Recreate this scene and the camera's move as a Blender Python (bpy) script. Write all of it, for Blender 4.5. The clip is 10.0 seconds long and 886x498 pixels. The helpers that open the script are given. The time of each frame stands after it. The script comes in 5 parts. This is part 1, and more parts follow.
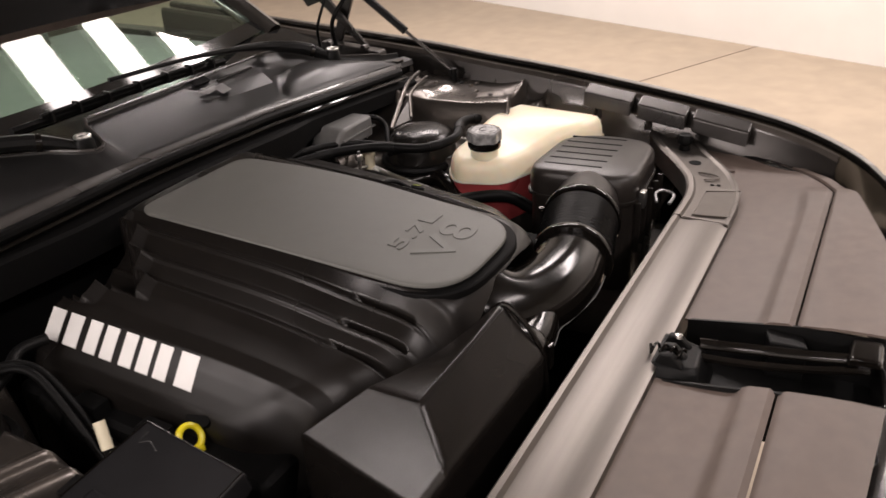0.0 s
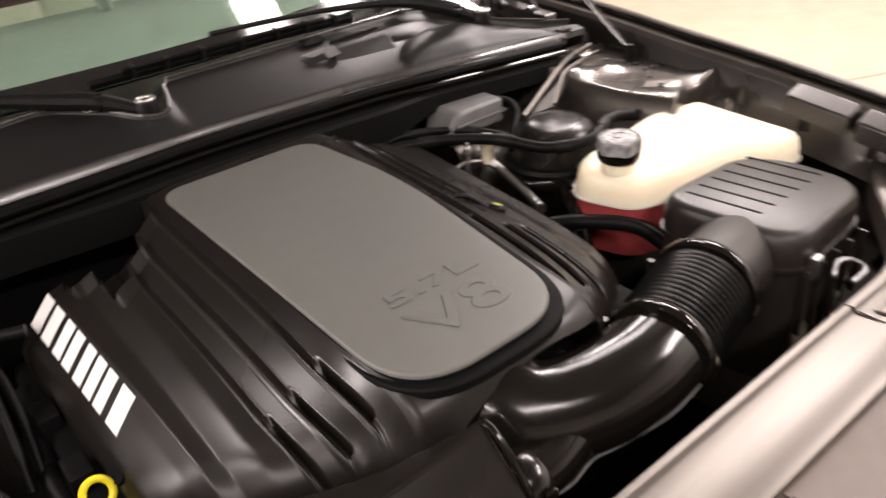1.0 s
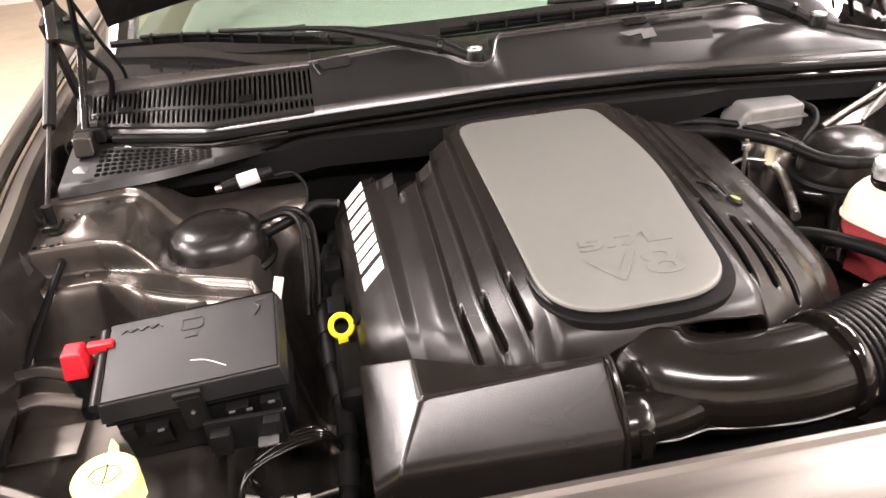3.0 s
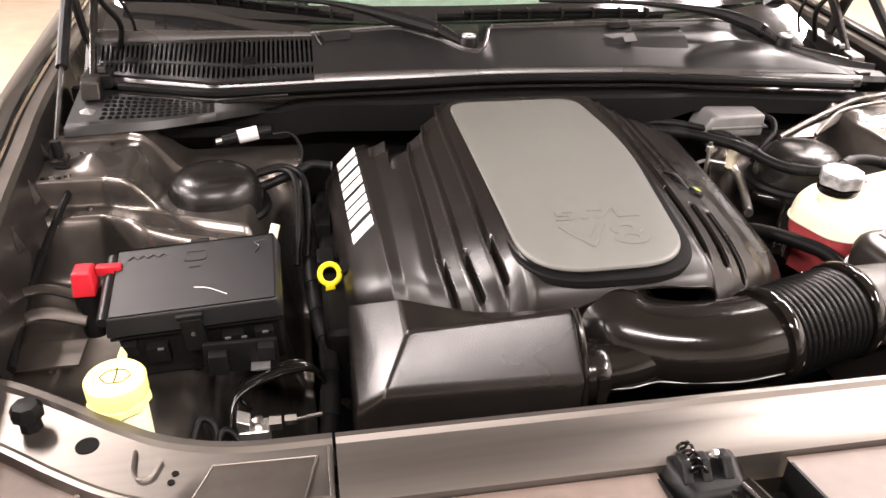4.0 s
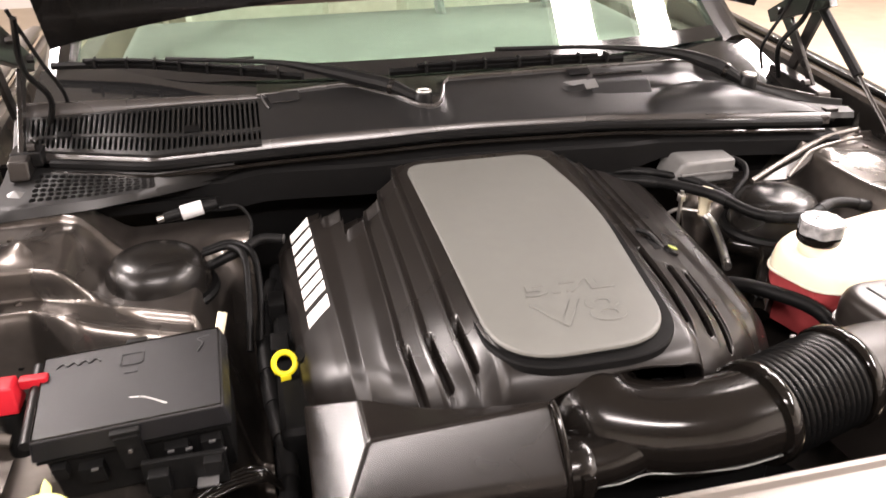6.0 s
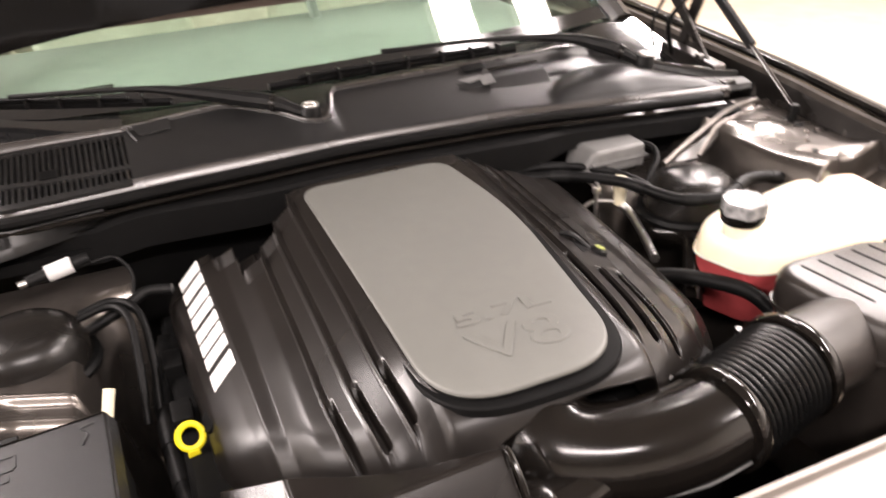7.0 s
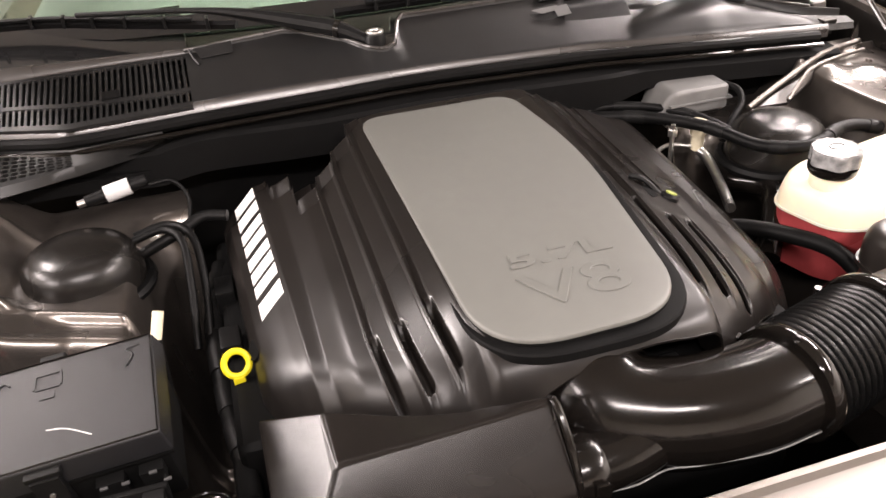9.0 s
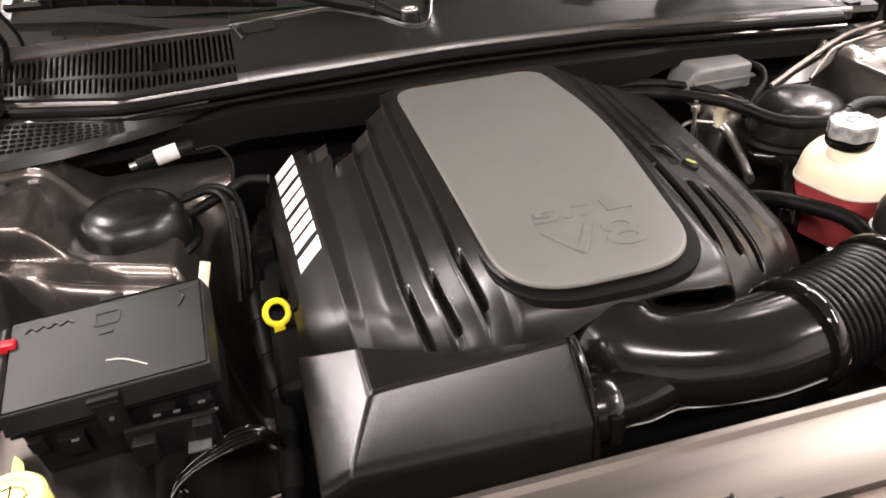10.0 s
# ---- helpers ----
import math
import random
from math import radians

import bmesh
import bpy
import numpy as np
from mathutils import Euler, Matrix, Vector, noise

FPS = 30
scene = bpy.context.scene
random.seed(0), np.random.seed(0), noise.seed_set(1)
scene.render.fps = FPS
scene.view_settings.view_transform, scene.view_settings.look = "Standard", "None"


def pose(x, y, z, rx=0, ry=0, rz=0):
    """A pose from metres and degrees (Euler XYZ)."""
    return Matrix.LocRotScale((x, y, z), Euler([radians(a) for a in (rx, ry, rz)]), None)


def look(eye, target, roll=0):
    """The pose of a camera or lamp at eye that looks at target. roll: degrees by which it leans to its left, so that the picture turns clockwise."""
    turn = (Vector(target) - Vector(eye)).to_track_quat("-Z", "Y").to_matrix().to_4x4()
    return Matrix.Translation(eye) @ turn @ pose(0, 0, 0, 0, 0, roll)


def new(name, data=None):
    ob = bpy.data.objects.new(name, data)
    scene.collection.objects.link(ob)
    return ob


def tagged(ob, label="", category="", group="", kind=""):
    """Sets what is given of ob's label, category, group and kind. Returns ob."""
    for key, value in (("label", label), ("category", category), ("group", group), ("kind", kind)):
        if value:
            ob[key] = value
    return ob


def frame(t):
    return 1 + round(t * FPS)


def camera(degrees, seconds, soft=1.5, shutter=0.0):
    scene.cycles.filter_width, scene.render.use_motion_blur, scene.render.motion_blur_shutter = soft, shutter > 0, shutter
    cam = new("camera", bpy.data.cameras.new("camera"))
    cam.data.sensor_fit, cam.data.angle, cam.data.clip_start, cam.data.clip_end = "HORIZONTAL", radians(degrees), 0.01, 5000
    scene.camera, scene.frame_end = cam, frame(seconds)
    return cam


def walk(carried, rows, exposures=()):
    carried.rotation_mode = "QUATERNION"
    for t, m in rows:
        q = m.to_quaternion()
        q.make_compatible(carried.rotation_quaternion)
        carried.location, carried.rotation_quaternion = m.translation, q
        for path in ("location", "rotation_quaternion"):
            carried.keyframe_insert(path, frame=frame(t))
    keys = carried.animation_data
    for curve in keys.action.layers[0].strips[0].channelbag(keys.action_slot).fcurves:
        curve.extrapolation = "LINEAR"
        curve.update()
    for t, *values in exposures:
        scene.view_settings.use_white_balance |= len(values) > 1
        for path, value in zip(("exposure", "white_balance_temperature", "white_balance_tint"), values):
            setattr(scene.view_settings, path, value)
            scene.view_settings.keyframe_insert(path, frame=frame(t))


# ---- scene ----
cam = camera(59.1, 10.0, shutter=0.4)
PATH = [
    (0, (-0.917, -0.928, 1.464), (0.601, -0.028, 0.522), -3.2),
    (0.5, (-0.683, -1.003, 1.442), (0.634, 0.125, 0.446), -5.2),
    (1, (-0.451, -0.961, 1.424), (0.582, 0.406, 0.392), -5.2),
    (1.5, (-0.335, -0.947, 1.401), (0.155, 0.676, 0.340), -5.1),
    (2, (-0.268, -0.984, 1.393), (-0.120, 0.709, 0.339), -6.5),
    (3.3, (-0.378, -1.260, 1.475), (-0.118, 0.447, 0.466), -3.7),
    (3.5, (-0.388, -1.284, 1.458), (-0.079, 0.416, 0.452), 0.1),
    (4, (-0.412, -1.317, 1.465), (-0.103, 0.377, 0.447), 1.3),
    (4.5, (-0.429, -1.321, 1.474), (-0.163, 0.390, 0.472), 1.1),
    (5, (-0.424, -1.305, 1.484), (-0.130, 0.408, 0.494), 0.4),
    (5.5, (-0.400, -1.267, 1.476), (-0.026, 0.419, 0.466), -0.1),
    (5.7, (-0.392, -1.245, 1.484), (-0.012, 0.452, 0.495), -0.4),
    (6.8, (-0.338, -1.095, 1.475), (0.182, 0.598, 0.547), -2.9),
    (7, (-0.360, -1.077, 1.464), (0.269, 0.556, 0.495), -3.7),
    (7.5, (-0.377, -1.032, 1.443), (0.350, 0.498, 0.380), -4.8),
    (8, (-0.371, -1.011, 1.434), (0.243, 0.566, 0.369), -6.2),
    (8.5, (-0.352, -1.027, 1.429), (0.129, 0.584, 0.346), -5.9),
    (9, (-0.330, -1.047, 1.432), (0.098, 0.579, 0.348), -4.1),
    (9.5, (-0.335, -1.076, 1.428), (0.059, 0.566, 0.356), -3.7),
    (10, (-0.355, -1.124, 1.422), (0.004, 0.517, 0.336), -4.4),
]
walk(cam, [(t, look(eye, target, roll)) for t, eye, target, roll in PATH],
     exposures=[(0, -1.34), (0.5, -0.84), (1, -0.57), (1.5, -0.11), (2, 0.38), (3.5, 0.68), (4, 0.48), (4.5, 0.4), (5.5, 0.4), (7, 0.35), (7.5, 0.2), (8, 0.1), (8.5, 0.15), (9, 0.25), (9.5, 0.2), (10, 0.06)])

# ---- world and light ----
world = bpy.data.worlds.new("room_world")
scene.world = world
world.use_nodes = True
world.node_tree.nodes["Background"].inputs[0].default_value = (1.0, 0.93, 0.85, 1)
world.node_tree.nodes["Background"].inputs[1].default_value = 0.02


LAMP = 230.0                      # watts for a full ceiling light
LAMP_COLOUR = (1.0, 0.885, 0.86)


# ---- materials ----
def material(name, colour, rough=0.5, metal=0.0, coat=0.0, vary=0.15, rough_vary=0.08, scale=40.0, bump=0.0,
             bump_scale=600.0, spec=0.5, through_light=0.0, streak=None, dust=0.0):
    m = bpy.data.materials.new(name)
    m.use_nodes = True
    nt = m.node_tree
    b = nt.nodes["Principled BSDF"]
    b.inputs["Metallic"].default_value = metal
    b.inputs["Coat Weight"].default_value = coat
    b.inputs["Coat Roughness"].default_value = 0.08
    b.inputs["Specular IOR Level"].default_value = spec
    if through_light:
        b.inputs["Subsurface Weight"].default_value = through_light
        b.inputs["Subsurface Radius"].default_value = (0.03, 0.02, 0.012)
        b.inputs["Subsurface Scale"].default_value = 0.6
    co = nt.nodes.new("ShaderNodeTexCoord")
    src = co.outputs["Object"]
    if streak:
        mp = nt.nodes.new("ShaderNodeMapping")
        mp.inputs["Scale"].default_value = streak
        nt.links.new(src, mp.inputs[0])
        src = mp.outputs[0]
    n1 = nt.nodes.new("ShaderNodeTexNoise")
    n1.inputs["Scale"].default_value = scale
    n1.inputs["Detail"].default_value = 6
    n2 = nt.nodes.new("ShaderNodeTexNoise")
    n2.inputs["Scale"].default_value = scale * 0.12
    n2.inputs["Detail"].default_value = 3
    for n in (n1, n2):
        nt.links.new(src, n.inputs["Vector"])
    mix = nt.nodes.new("ShaderNodeMath")
    mix.operation = "MULTIPLY"
    nt.links.new(n1.outputs[0], mix.inputs[0])
    nt.links.new(n2.outputs[0], mix.inputs[1])
    ramp = nt.nodes.new("ShaderNodeMapRange")
    ramp.inputs[1].default_value, ramp.inputs[2].default_value = 0.1, 0.42
    nt.links.new(mix.outputs[0], ramp.inputs[0])
    cr = nt.nodes.new("ShaderNodeMix")
    cr.data_type = "RGBA"
    cr.inputs[6].default_value = (*[c * (1 - vary) for c in colour], 1)
    cr.inputs[7].default_value = (*[min(1.0, c * (1 + vary) + dust) for c in colour], 1)
    nt.links.new(ramp.outputs[0], cr.inputs[0])
    nt.links.new(cr.outputs[2], b.inputs["Base Color"])
    rr = nt.nodes.new("ShaderNodeMapRange")
    rr.inputs[1].default_value, rr.inputs[2].default_value = 0.25, 0.75
    rr.inputs[3].default_value, rr.inputs[4].default_value = max(0.02, rough - rough_vary), min(1.0, rough + rough_vary)
    nt.links.new(n2.outputs[0], rr.inputs[0])
    nt.links.new(rr.outputs[0], b.inputs["Roughness"])
    if bump:
        n3 = nt.nodes.new("ShaderNodeTexNoise")
        n3.inputs["Scale"].default_value = bump_scale
        n3.inputs["Detail"].default_value = 4
        nt.links.new(src, n3.inputs["Vector"])
        bp = nt.nodes.new("ShaderNodeBump")
        bp.inputs["Strength"].default_value = bump
        bp.inputs["Distance"].default_value = 0.001
        nt.links.new(n3.outputs[0], bp.inputs["Height"])
        nt.links.new(bp.outputs[0], b.inputs["Normal"])
    return m


COVER = material("satin_black_plastic", (0.008, 0.0068, 0.006), 0.30, spec=0.28)
PAD = material("grey_soft_pad", (0.106, 0.107, 0.098), 0.50, bump=0.25, bump_scale=1500, vary=0.05)
GLOSSY = material("gloss_black_plastic", (0.005, 0.0042, 0.0036), 0.11, bump=0.05, bump_scale=300, spec=0.34)
RUBBER = material("black_rubber", (0.004, 0.004, 0.004), 0.42, bump=0.2, bump_scale=700, spec=0.11)
MATTE = material("matte_black_plastic", (0.006, 0.006, 0.006), 0.40, bump=0.3, bump_scale=1100, spec=0.14)
GRAIN = material("grained_black_plastic", (0.010, 0.010, 0.010), 0.40, bump=0.15, bump_scale=900, spec=0.42)
PANEL = material("front_panel_plastic", (0.115, 0.088, 0.074), 0.50, bump=0.25, bump_scale=1300)
PAINT = material("black_car_paint", (0.006, 0.0055, 0.005), 0.16, coat=1.0, vary=0.1, spec=0.6)
BAYPAINT = material("bay_black_paint", (0.108, 0.096, 0.086), 0.31, metal=0.8, coat=0.4, bump=0.05, bump_scale=500)
BAR = material("painted_cross_member", (0.160, 0.146, 0.133), 0.40, metal=0.9, streak=(0.04, 1.0, 1.0), scale=110, vary=0.10, rough_vary=0.035)
# near-black that stands in for deep shade: bay depths, holes, recesses, pad channel
DARK = material("deep_shade", (0.004, 0.004, 0.004), 0.6, spec=0.07)
STEEL = material("zinc_steel", (0.55, 0.54, 0.52), 0.3, metal=1.0)
ALU = material("cast_aluminium", (0.5, 0.49, 0.47), 0.42, metal=1.0, bump=0.5, bump_scale=250)
TANK = material("cream_translucent_plastic", (0.88, 0.79, 0.60), 0.36, vary=0.05, through_light=0.5)
PINK = material("pink_coolant", (0.33, 0.052, 0.055), 0.3, vary=0.2)
YELLOW = material("yellow_plastic", (0.85, 0.72, 0.02), 0.35, vary=0.05)
NECK = material("pale_yellow_neck", (0.88, 0.85, 0.56), 0.4, vary=0.05, through_light=0.3)
RED = material("red_plastic", (0.42, 0.012, 0.022), 0.35)
WHITE = material("white_mark", (0.80, 0.79, 0.77), 0.4, vary=0.03)
CREAM = material("cream_plastic", (0.70, 0.64, 0.47), 0.4, vary=0.05)
GREYBOX = material("pale_grey_plastic", (0.13, 0.13, 0.127), 0.4)
GREENISH = material("green_mark", (0.30, 0.34, 0.08), 0.45)
FLOOR = material("sealed_concrete", (0.355, 0.29, 0.215), 0.55, scale=6, vary=0.12, bump=0.15, bump_scale=120)
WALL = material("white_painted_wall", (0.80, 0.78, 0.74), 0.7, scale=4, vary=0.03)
# darker copy of the wall colour, for a wall that should return less light
DIMWALL = material("dimmed_wall", (0.42, 0.395, 0.37), 0.7, scale=4, vary=0.03)
INTAKE = material("worn_satin_plastic", (0.008, 0.0068, 0.006), 0.22, spec=0.30, bump=0.10, bump_scale=900)
# cowl edges: lighter base and raised specular to strengthen their highlight
EDGE = material("highlight_edge", (0.030, 0.027, 0.025), 0.26, spec=0.80)
# air box black, warmed and lifted for the warm reflection on its lid
AIRBOX = material("warm_black_plastic", (0.018, 0.015, 0.013), 0.36, spec=0.5, bump=0.2, bump_scale=900)
CEIL = material("ceiling_paint", (0.19, 0.186, 0.18), 0.8, scale=4, vary=0.03)
DASH = material("dashboard_grain", (0.10, 0.10, 0.09), 0.6, bump=0.4)
DOME = material("satin_black_dome", (0.007, 0.0062, 0.0055), 0.27, spec=0.38, bump=0.05, bump_scale=300)
JOINT = material("joint_filler", (0.20, 0.16, 0.125), 0.8)
FRIT = material("black_glass_border", (0.008, 0.008, 0.008), 0.06, spec=0.6)
HOODIN = material("hood_underside_paint", (0.18, 0.147, 0.128), 0.38, metal=0.3, bump=0.1, bump_scale=200)
HEAD = material("pale_interior_cloth", (0.50, 0.47, 0.40), 0.85)
HOSE = material("ribbed_hose_rubber", (0.005, 0.005, 0.005), 0.30, spec=0.35, bump=0.1, bump_scale=500)
LID = material("fuse_lid_plastic", (0.010, 0.010, 0.011), 0.36, bump=0.35, bump_scale=1000, spec=0.36)
WASHER = material("pale_yellow_plastic", (0.92, 0.88, 0.30), 0.4, vary=0.04)
FLANGE = material("satin_black_flange", (0.030, 0.027, 0.025), 0.30, metal=0.7, coat=0.2, bump=0.06, bump_scale=500)
# pale grey cap top, its colour lightened for the white reflection on it
CAPTOP = material("lightened_grey_cap", (0.42, 0.42, 0.42), 0.25, vary=0.6, scale=90)
CAPGRIP = material("scuffed_cap_grip", (0.10, 0.10, 0.10), 0.22, vary=0.7, scale=70, spec=0.8, dust=0.15)
PAPER = material("paper_sleeve", (0.50, 0.50, 0.50), 0.6, vary=0.08)
LABELGREY = material("dull_metal_clip", (0.20, 0.20, 0.20), 0.35, metal=0.6)


def glass_material():
    m = bpy.data.materials.new("green_tinted_glass")
    m.use_nodes = True
    b = m.node_tree.nodes["Principled BSDF"]
    b.inputs["Base Color"].default_value = (0.62, 0.82, 0.70, 1)
    b.inputs["Roughness"].default_value = 0.02
    b.inputs["Transmission Weight"].default_value = 1.0
    b.inputs["IOR"].default_value = 1.5
    return m


GLASS = glass_material()


# ---- mesh helpers ----
def empty(name, m=None):
    ob = new(name)
    if m is not None:
        ob.matrix_world = m
    return ob


def part(name, bm, mat, parent=None, label="", smooth=35.0, m=None):
    me = bpy.data.meshes.new(name)
    flat = bm.faces.layers.int.get("flat") is not None
    bmesh.ops.recalc_face_normals(bm, faces=bm.faces)
    bm.to_mesh(me)
    bm.free()
    me.materials.append(mat)
    if smooth:
        for p in me.polygons:
            p.use_smooth = True
        me.set_sharp_from_angle(angle=radians(smooth))
    ob = new(name, me)
    if m is not None:
        ob.matrix_basis = m
    if smooth and flat:
        wn = ob.modifiers.new("even_normals", "WEIGHTED_NORMAL")
        wn.keep_sharp, wn.weight = True, 100
    if parent is not None:
        ob.parent = parent
    if label:
        ob["label"] = label
    return ob


def grid(rows, close_u=False, close_v=False, caps=False):
    """A sheet through rows of points."""
    bm = bmesh.new()
    vs = [[bm.verts.new(p) for p in row] for row in rows]
    nr, nc = len(vs), len(vs[0])
    for i in range(nr if close_v else nr - 1):
        for j in range(nc if close_u else nc - 1):
            a, b, c, d = vs[i][j], vs[i][(j + 1) % nc], vs[(i + 1) % nr][(j + 1) % nc], vs[(i + 1) % nr][j]
            try:
                bm.faces.new((a, b, c, d))
            except ValueError:
                pass
    if caps:
        bm.faces.new(vs[0][::-1])
        bm.faces.new(vs[-1])
    return bm


def thicken(bm, t):
    """Gives an open sheet a thickness t against its normals."""
    bmesh.ops.recalc_face_normals(bm, faces=bm.faces)
    bmesh.ops.solidify(bm, geom=bm.faces[:], thickness=t)
    return bm


def box(cx, cy, cz, sx, sy, sz, bevel=0.0, segs=2, m=None):
    bm = bmesh.new()
    bm.faces.layers.int.new("flat")
    bmesh.ops.create_cube(bm, size=1.0)
    bmesh.ops.scale(bm, vec=(sx, sy, sz), verts=bm.verts)
    if bevel:
        bmesh.ops.bevel(bm, geom=bm.edges[:], offset=bevel, segments=segs, profile=0.6, affect="EDGES")
    bmesh.ops.translate(bm, vec=(cx, cy, cz), verts=bm.verts)
    if m is not None:
        bmesh.ops.transform(bm, matrix=m, verts=bm.verts)
    return bm


def prism(points, z0, z1, bevel=0.0, segs=2, m=None):
    """A plate from an outline in x, y between two heights."""
    bm = bmesh.new()
    bm.faces.layers.int.new("flat")
    lo = [bm.verts.new((x, y, z0)) for x, y in points]
    hi = [bm.verts.new((x, y, z1)) for x, y in points]
    bm.faces.new(lo[::-1])
    bm.faces.new(hi)
    n = len(points)
    for i in range(n):
        bm.faces.new((lo[i], lo[(i + 1) % n], hi[(i + 1) % n], hi[i]))
    if bevel:
        top = [e for e in bm.edges if all(v in hi for v in e.verts)]
        bmesh.ops.bevel(bm, geom=top, offset=bevel, segments=segs, profile=0.6, affect="EDGES")
    if m is not None:
        bmesh.ops.transform(bm, matrix=m, verts=bm.verts)
    return bm


def hull(corners, bevel=0.0, segs=3):
    """A convex solid through corner points, its edges rounded."""
    bm = bmesh.new()
    bm.faces.layers.int.new("flat")
    for c in corners:
        bm.verts.new(c)
    bmesh.ops.convex_hull(bm, input=bm.verts)
    bmesh.ops.dissolve_limit(bm, angle_limit=radians(4), verts=bm.verts, edges=bm.edges)
    if bevel:
        bmesh.ops.bevel(bm, geom=bm.edges[:], offset=bevel, segments=segs, profile=0.6, affect="EDGES")
    return bm


def spline(pts, n=8):
    """Points along a smooth line through pts."""
    pts = [Vector(p) for p in pts]
    ext = [2 * pts[0] - pts[1], *pts, 2 * pts[-1] - pts[-2]]
    out = []
    for i in range(1, len(ext) - 2):
        a, b, c, d = ext[i - 1:i + 3]
        for k in range(n):
            t = k / n
            out.append(0.5 * ((2 * b) + (c - a) * t + (2 * a - 5 * b + 4 * c - d) * t * t + (3 * b - a - 3 * c + d) * t ** 3))
    out.append(pts[-1])
    return out


def tube(pts, r, seg=12, n=6, caps=True, squash=1.0):
    """A round tube along a smooth line; r is a number or a function of 0..1."""
    line = spline(pts, n) if n else [Vector(p) for p in pts]
    rows, up = [], None
    for i, p in enumerate(line):
        d = (line[min(i + 1, len(line) - 1)] - line[max(i - 1, 0)]).normalized()
        if up is None:
            up = d.orthogonal().normalized()
        up = (up - d * up.dot(d)).normalized()
        side = d.cross(up)
        rad = r(i / (len(line) - 1)) if callable(r) else r
        rows.append([p + rad * (math.cos(a) * up + squash * math.sin(a) * side) for a in
                     [2 * math.pi * k / seg for k in range(seg)]])
    return grid(rows, close_u=True, caps=caps)


def lathe(profile, seg=32, m=None):
    """Turns (radius, z) pairs round z."""
    rows = [[(r * math.cos(a), r * math.sin(a), z) for a in [2 * math.pi * k / seg for k in range(seg)]] for r, z in profile]
    bm = grid(rows, close_u=True, caps=True)
    if m is not None:
        bmesh.ops.transform(bm, matrix=m, verts=bm.verts)
    return bm


def along(p, q):
    """A pose at p whose z axis points to q."""
    d = (Vector(q) - Vector(p)).normalized()
    return Matrix.Translation(p) @ d.to_track_quat("Z", "Y").to_matrix().to_4x4()


def smooth01(a, b, x):
    t = min(1.0, max(0.0, (x - a) / (b - a)))
    return t * t * (3 - 2 * t)


def rounded(points, r, n=6):
    """An outline with its corners rounded by r (a number or one for each corner)."""
    out, k = [], len(points)
    for i in range(k):
        p, a, b = Vector(points[i]), Vector(points[i - 1]), Vector(points[(i + 1) % k])
        ri = r[i] if isinstance(r, (list, tuple)) else r
        u, v = (a - p), (b - p)
        ri = min(ri, u.length * 0.49, v.length * 0.49)
        s, e = p + u.normalized() * ri, p + v.normalized() * ri
        for j in range(n + 1):
            t = j / n
            out.append(tuple((1 - t) ** 2 * s + 2 * t * (1 - t) * p + t * t * e))
    return out


def poly(xs, ys, x):
    return float(np.interp(x, xs, ys))


def curve_y(x):
    """The cowl's front edge: y across the car."""
    return poly([-0.88, -0.80, -0.60, -0.38, -0.05, 0.32, 0.55, 0.75, 0.88], [0.337, 0.318, 0.240, 0.245, 0.245, 0.213, 0.185, 0.172, 0.172], x)


def curve_z(x):
    return poly([-0.88, -0.3, 0.3, 0.55, 0.75, 0.88], [0.942, 0.951, 0.951, 0.942, 0.932, 0.924], x)


def seal_at(x):
    """The hood seal's line, a little below and ahead of the cowl's edge."""
    f = 1 - 0.3 * smooth01(-0.3, 0.1, x)
    return curve_y(x) - 0.008 * f, curve_z(x) - 0.016 * f


# ---- the room ----
def room():
    floor = part("floor", box(0, 0, -0.06, 16, 16, 0.12), FLOOR, smooth=0)
    tagged(floor, "sealed tan concrete floor with saw-cut joints", "floor", kind="structure")
    for x0, y0, x1, y1 in ((3.0, 0.852, 6.2, -0.64),):
        d = Vector((x1 - x0, y1 - y0, 0))
        j = part("floor_joint", box(0, 0, 0.0005, d.length, 0.010, 0.002), JOINT, floor, smooth=0,
                 m=pose((x0 + x1) / 2, (y0 + y1) / 2, 0.001, 0, 0, math.degrees(math.atan2(d.y, d.x))))
    tagged(part("wall_east", box(0.1, 0, 1.7, 0.2, 18, 3.4), WALL, smooth=0, m=pose(5.068, 0, 0, 0, 0, -20)), "plain white painted wall", "wall", kind="structure")
    # west and south are white to return more light; north is dimmed by colour
    for nm, c, s in (("wall_west", (-5.1, 0, 1.7), (0.2, 16, 3.4)),
                     ("wall_north", (0, 7.2, 1.7), (16, 0.2, 3.4)), ("wall_south", (0, -7.2, 1.7), (16, 0.2, 3.4))):
        tagged(part(nm, box(*c, *s), DIMWALL if nm == "wall_north" else WALL, smooth=0), "plain wall, its tone set for the light it returns", "wall", kind="structure")
    tagged(part("ceiling", box(0, 0, 3.45, 16, 16, 0.1), CEIL, smooth=0), "dark grey painted ceiling", "ceiling", kind="structure")


# x, y, size along x, size along y, share of the power
LIGHTS = [(-4.0, y, 0.35, 1.7, 0.85) for y in (-2.3, 0.2)] + [(3.3, y, 0.35, 1.7, 1.1) for y in (-1.9, 0.8, 3.5)] + [(-0.35, -2.75, 2.2, 0.26, 0.72)] + [(x, 1.5, 0.35, 1.3, k) for x, k in ((-2.3, 0.55), (1.7, 0.30), (2.5, 0.30))]


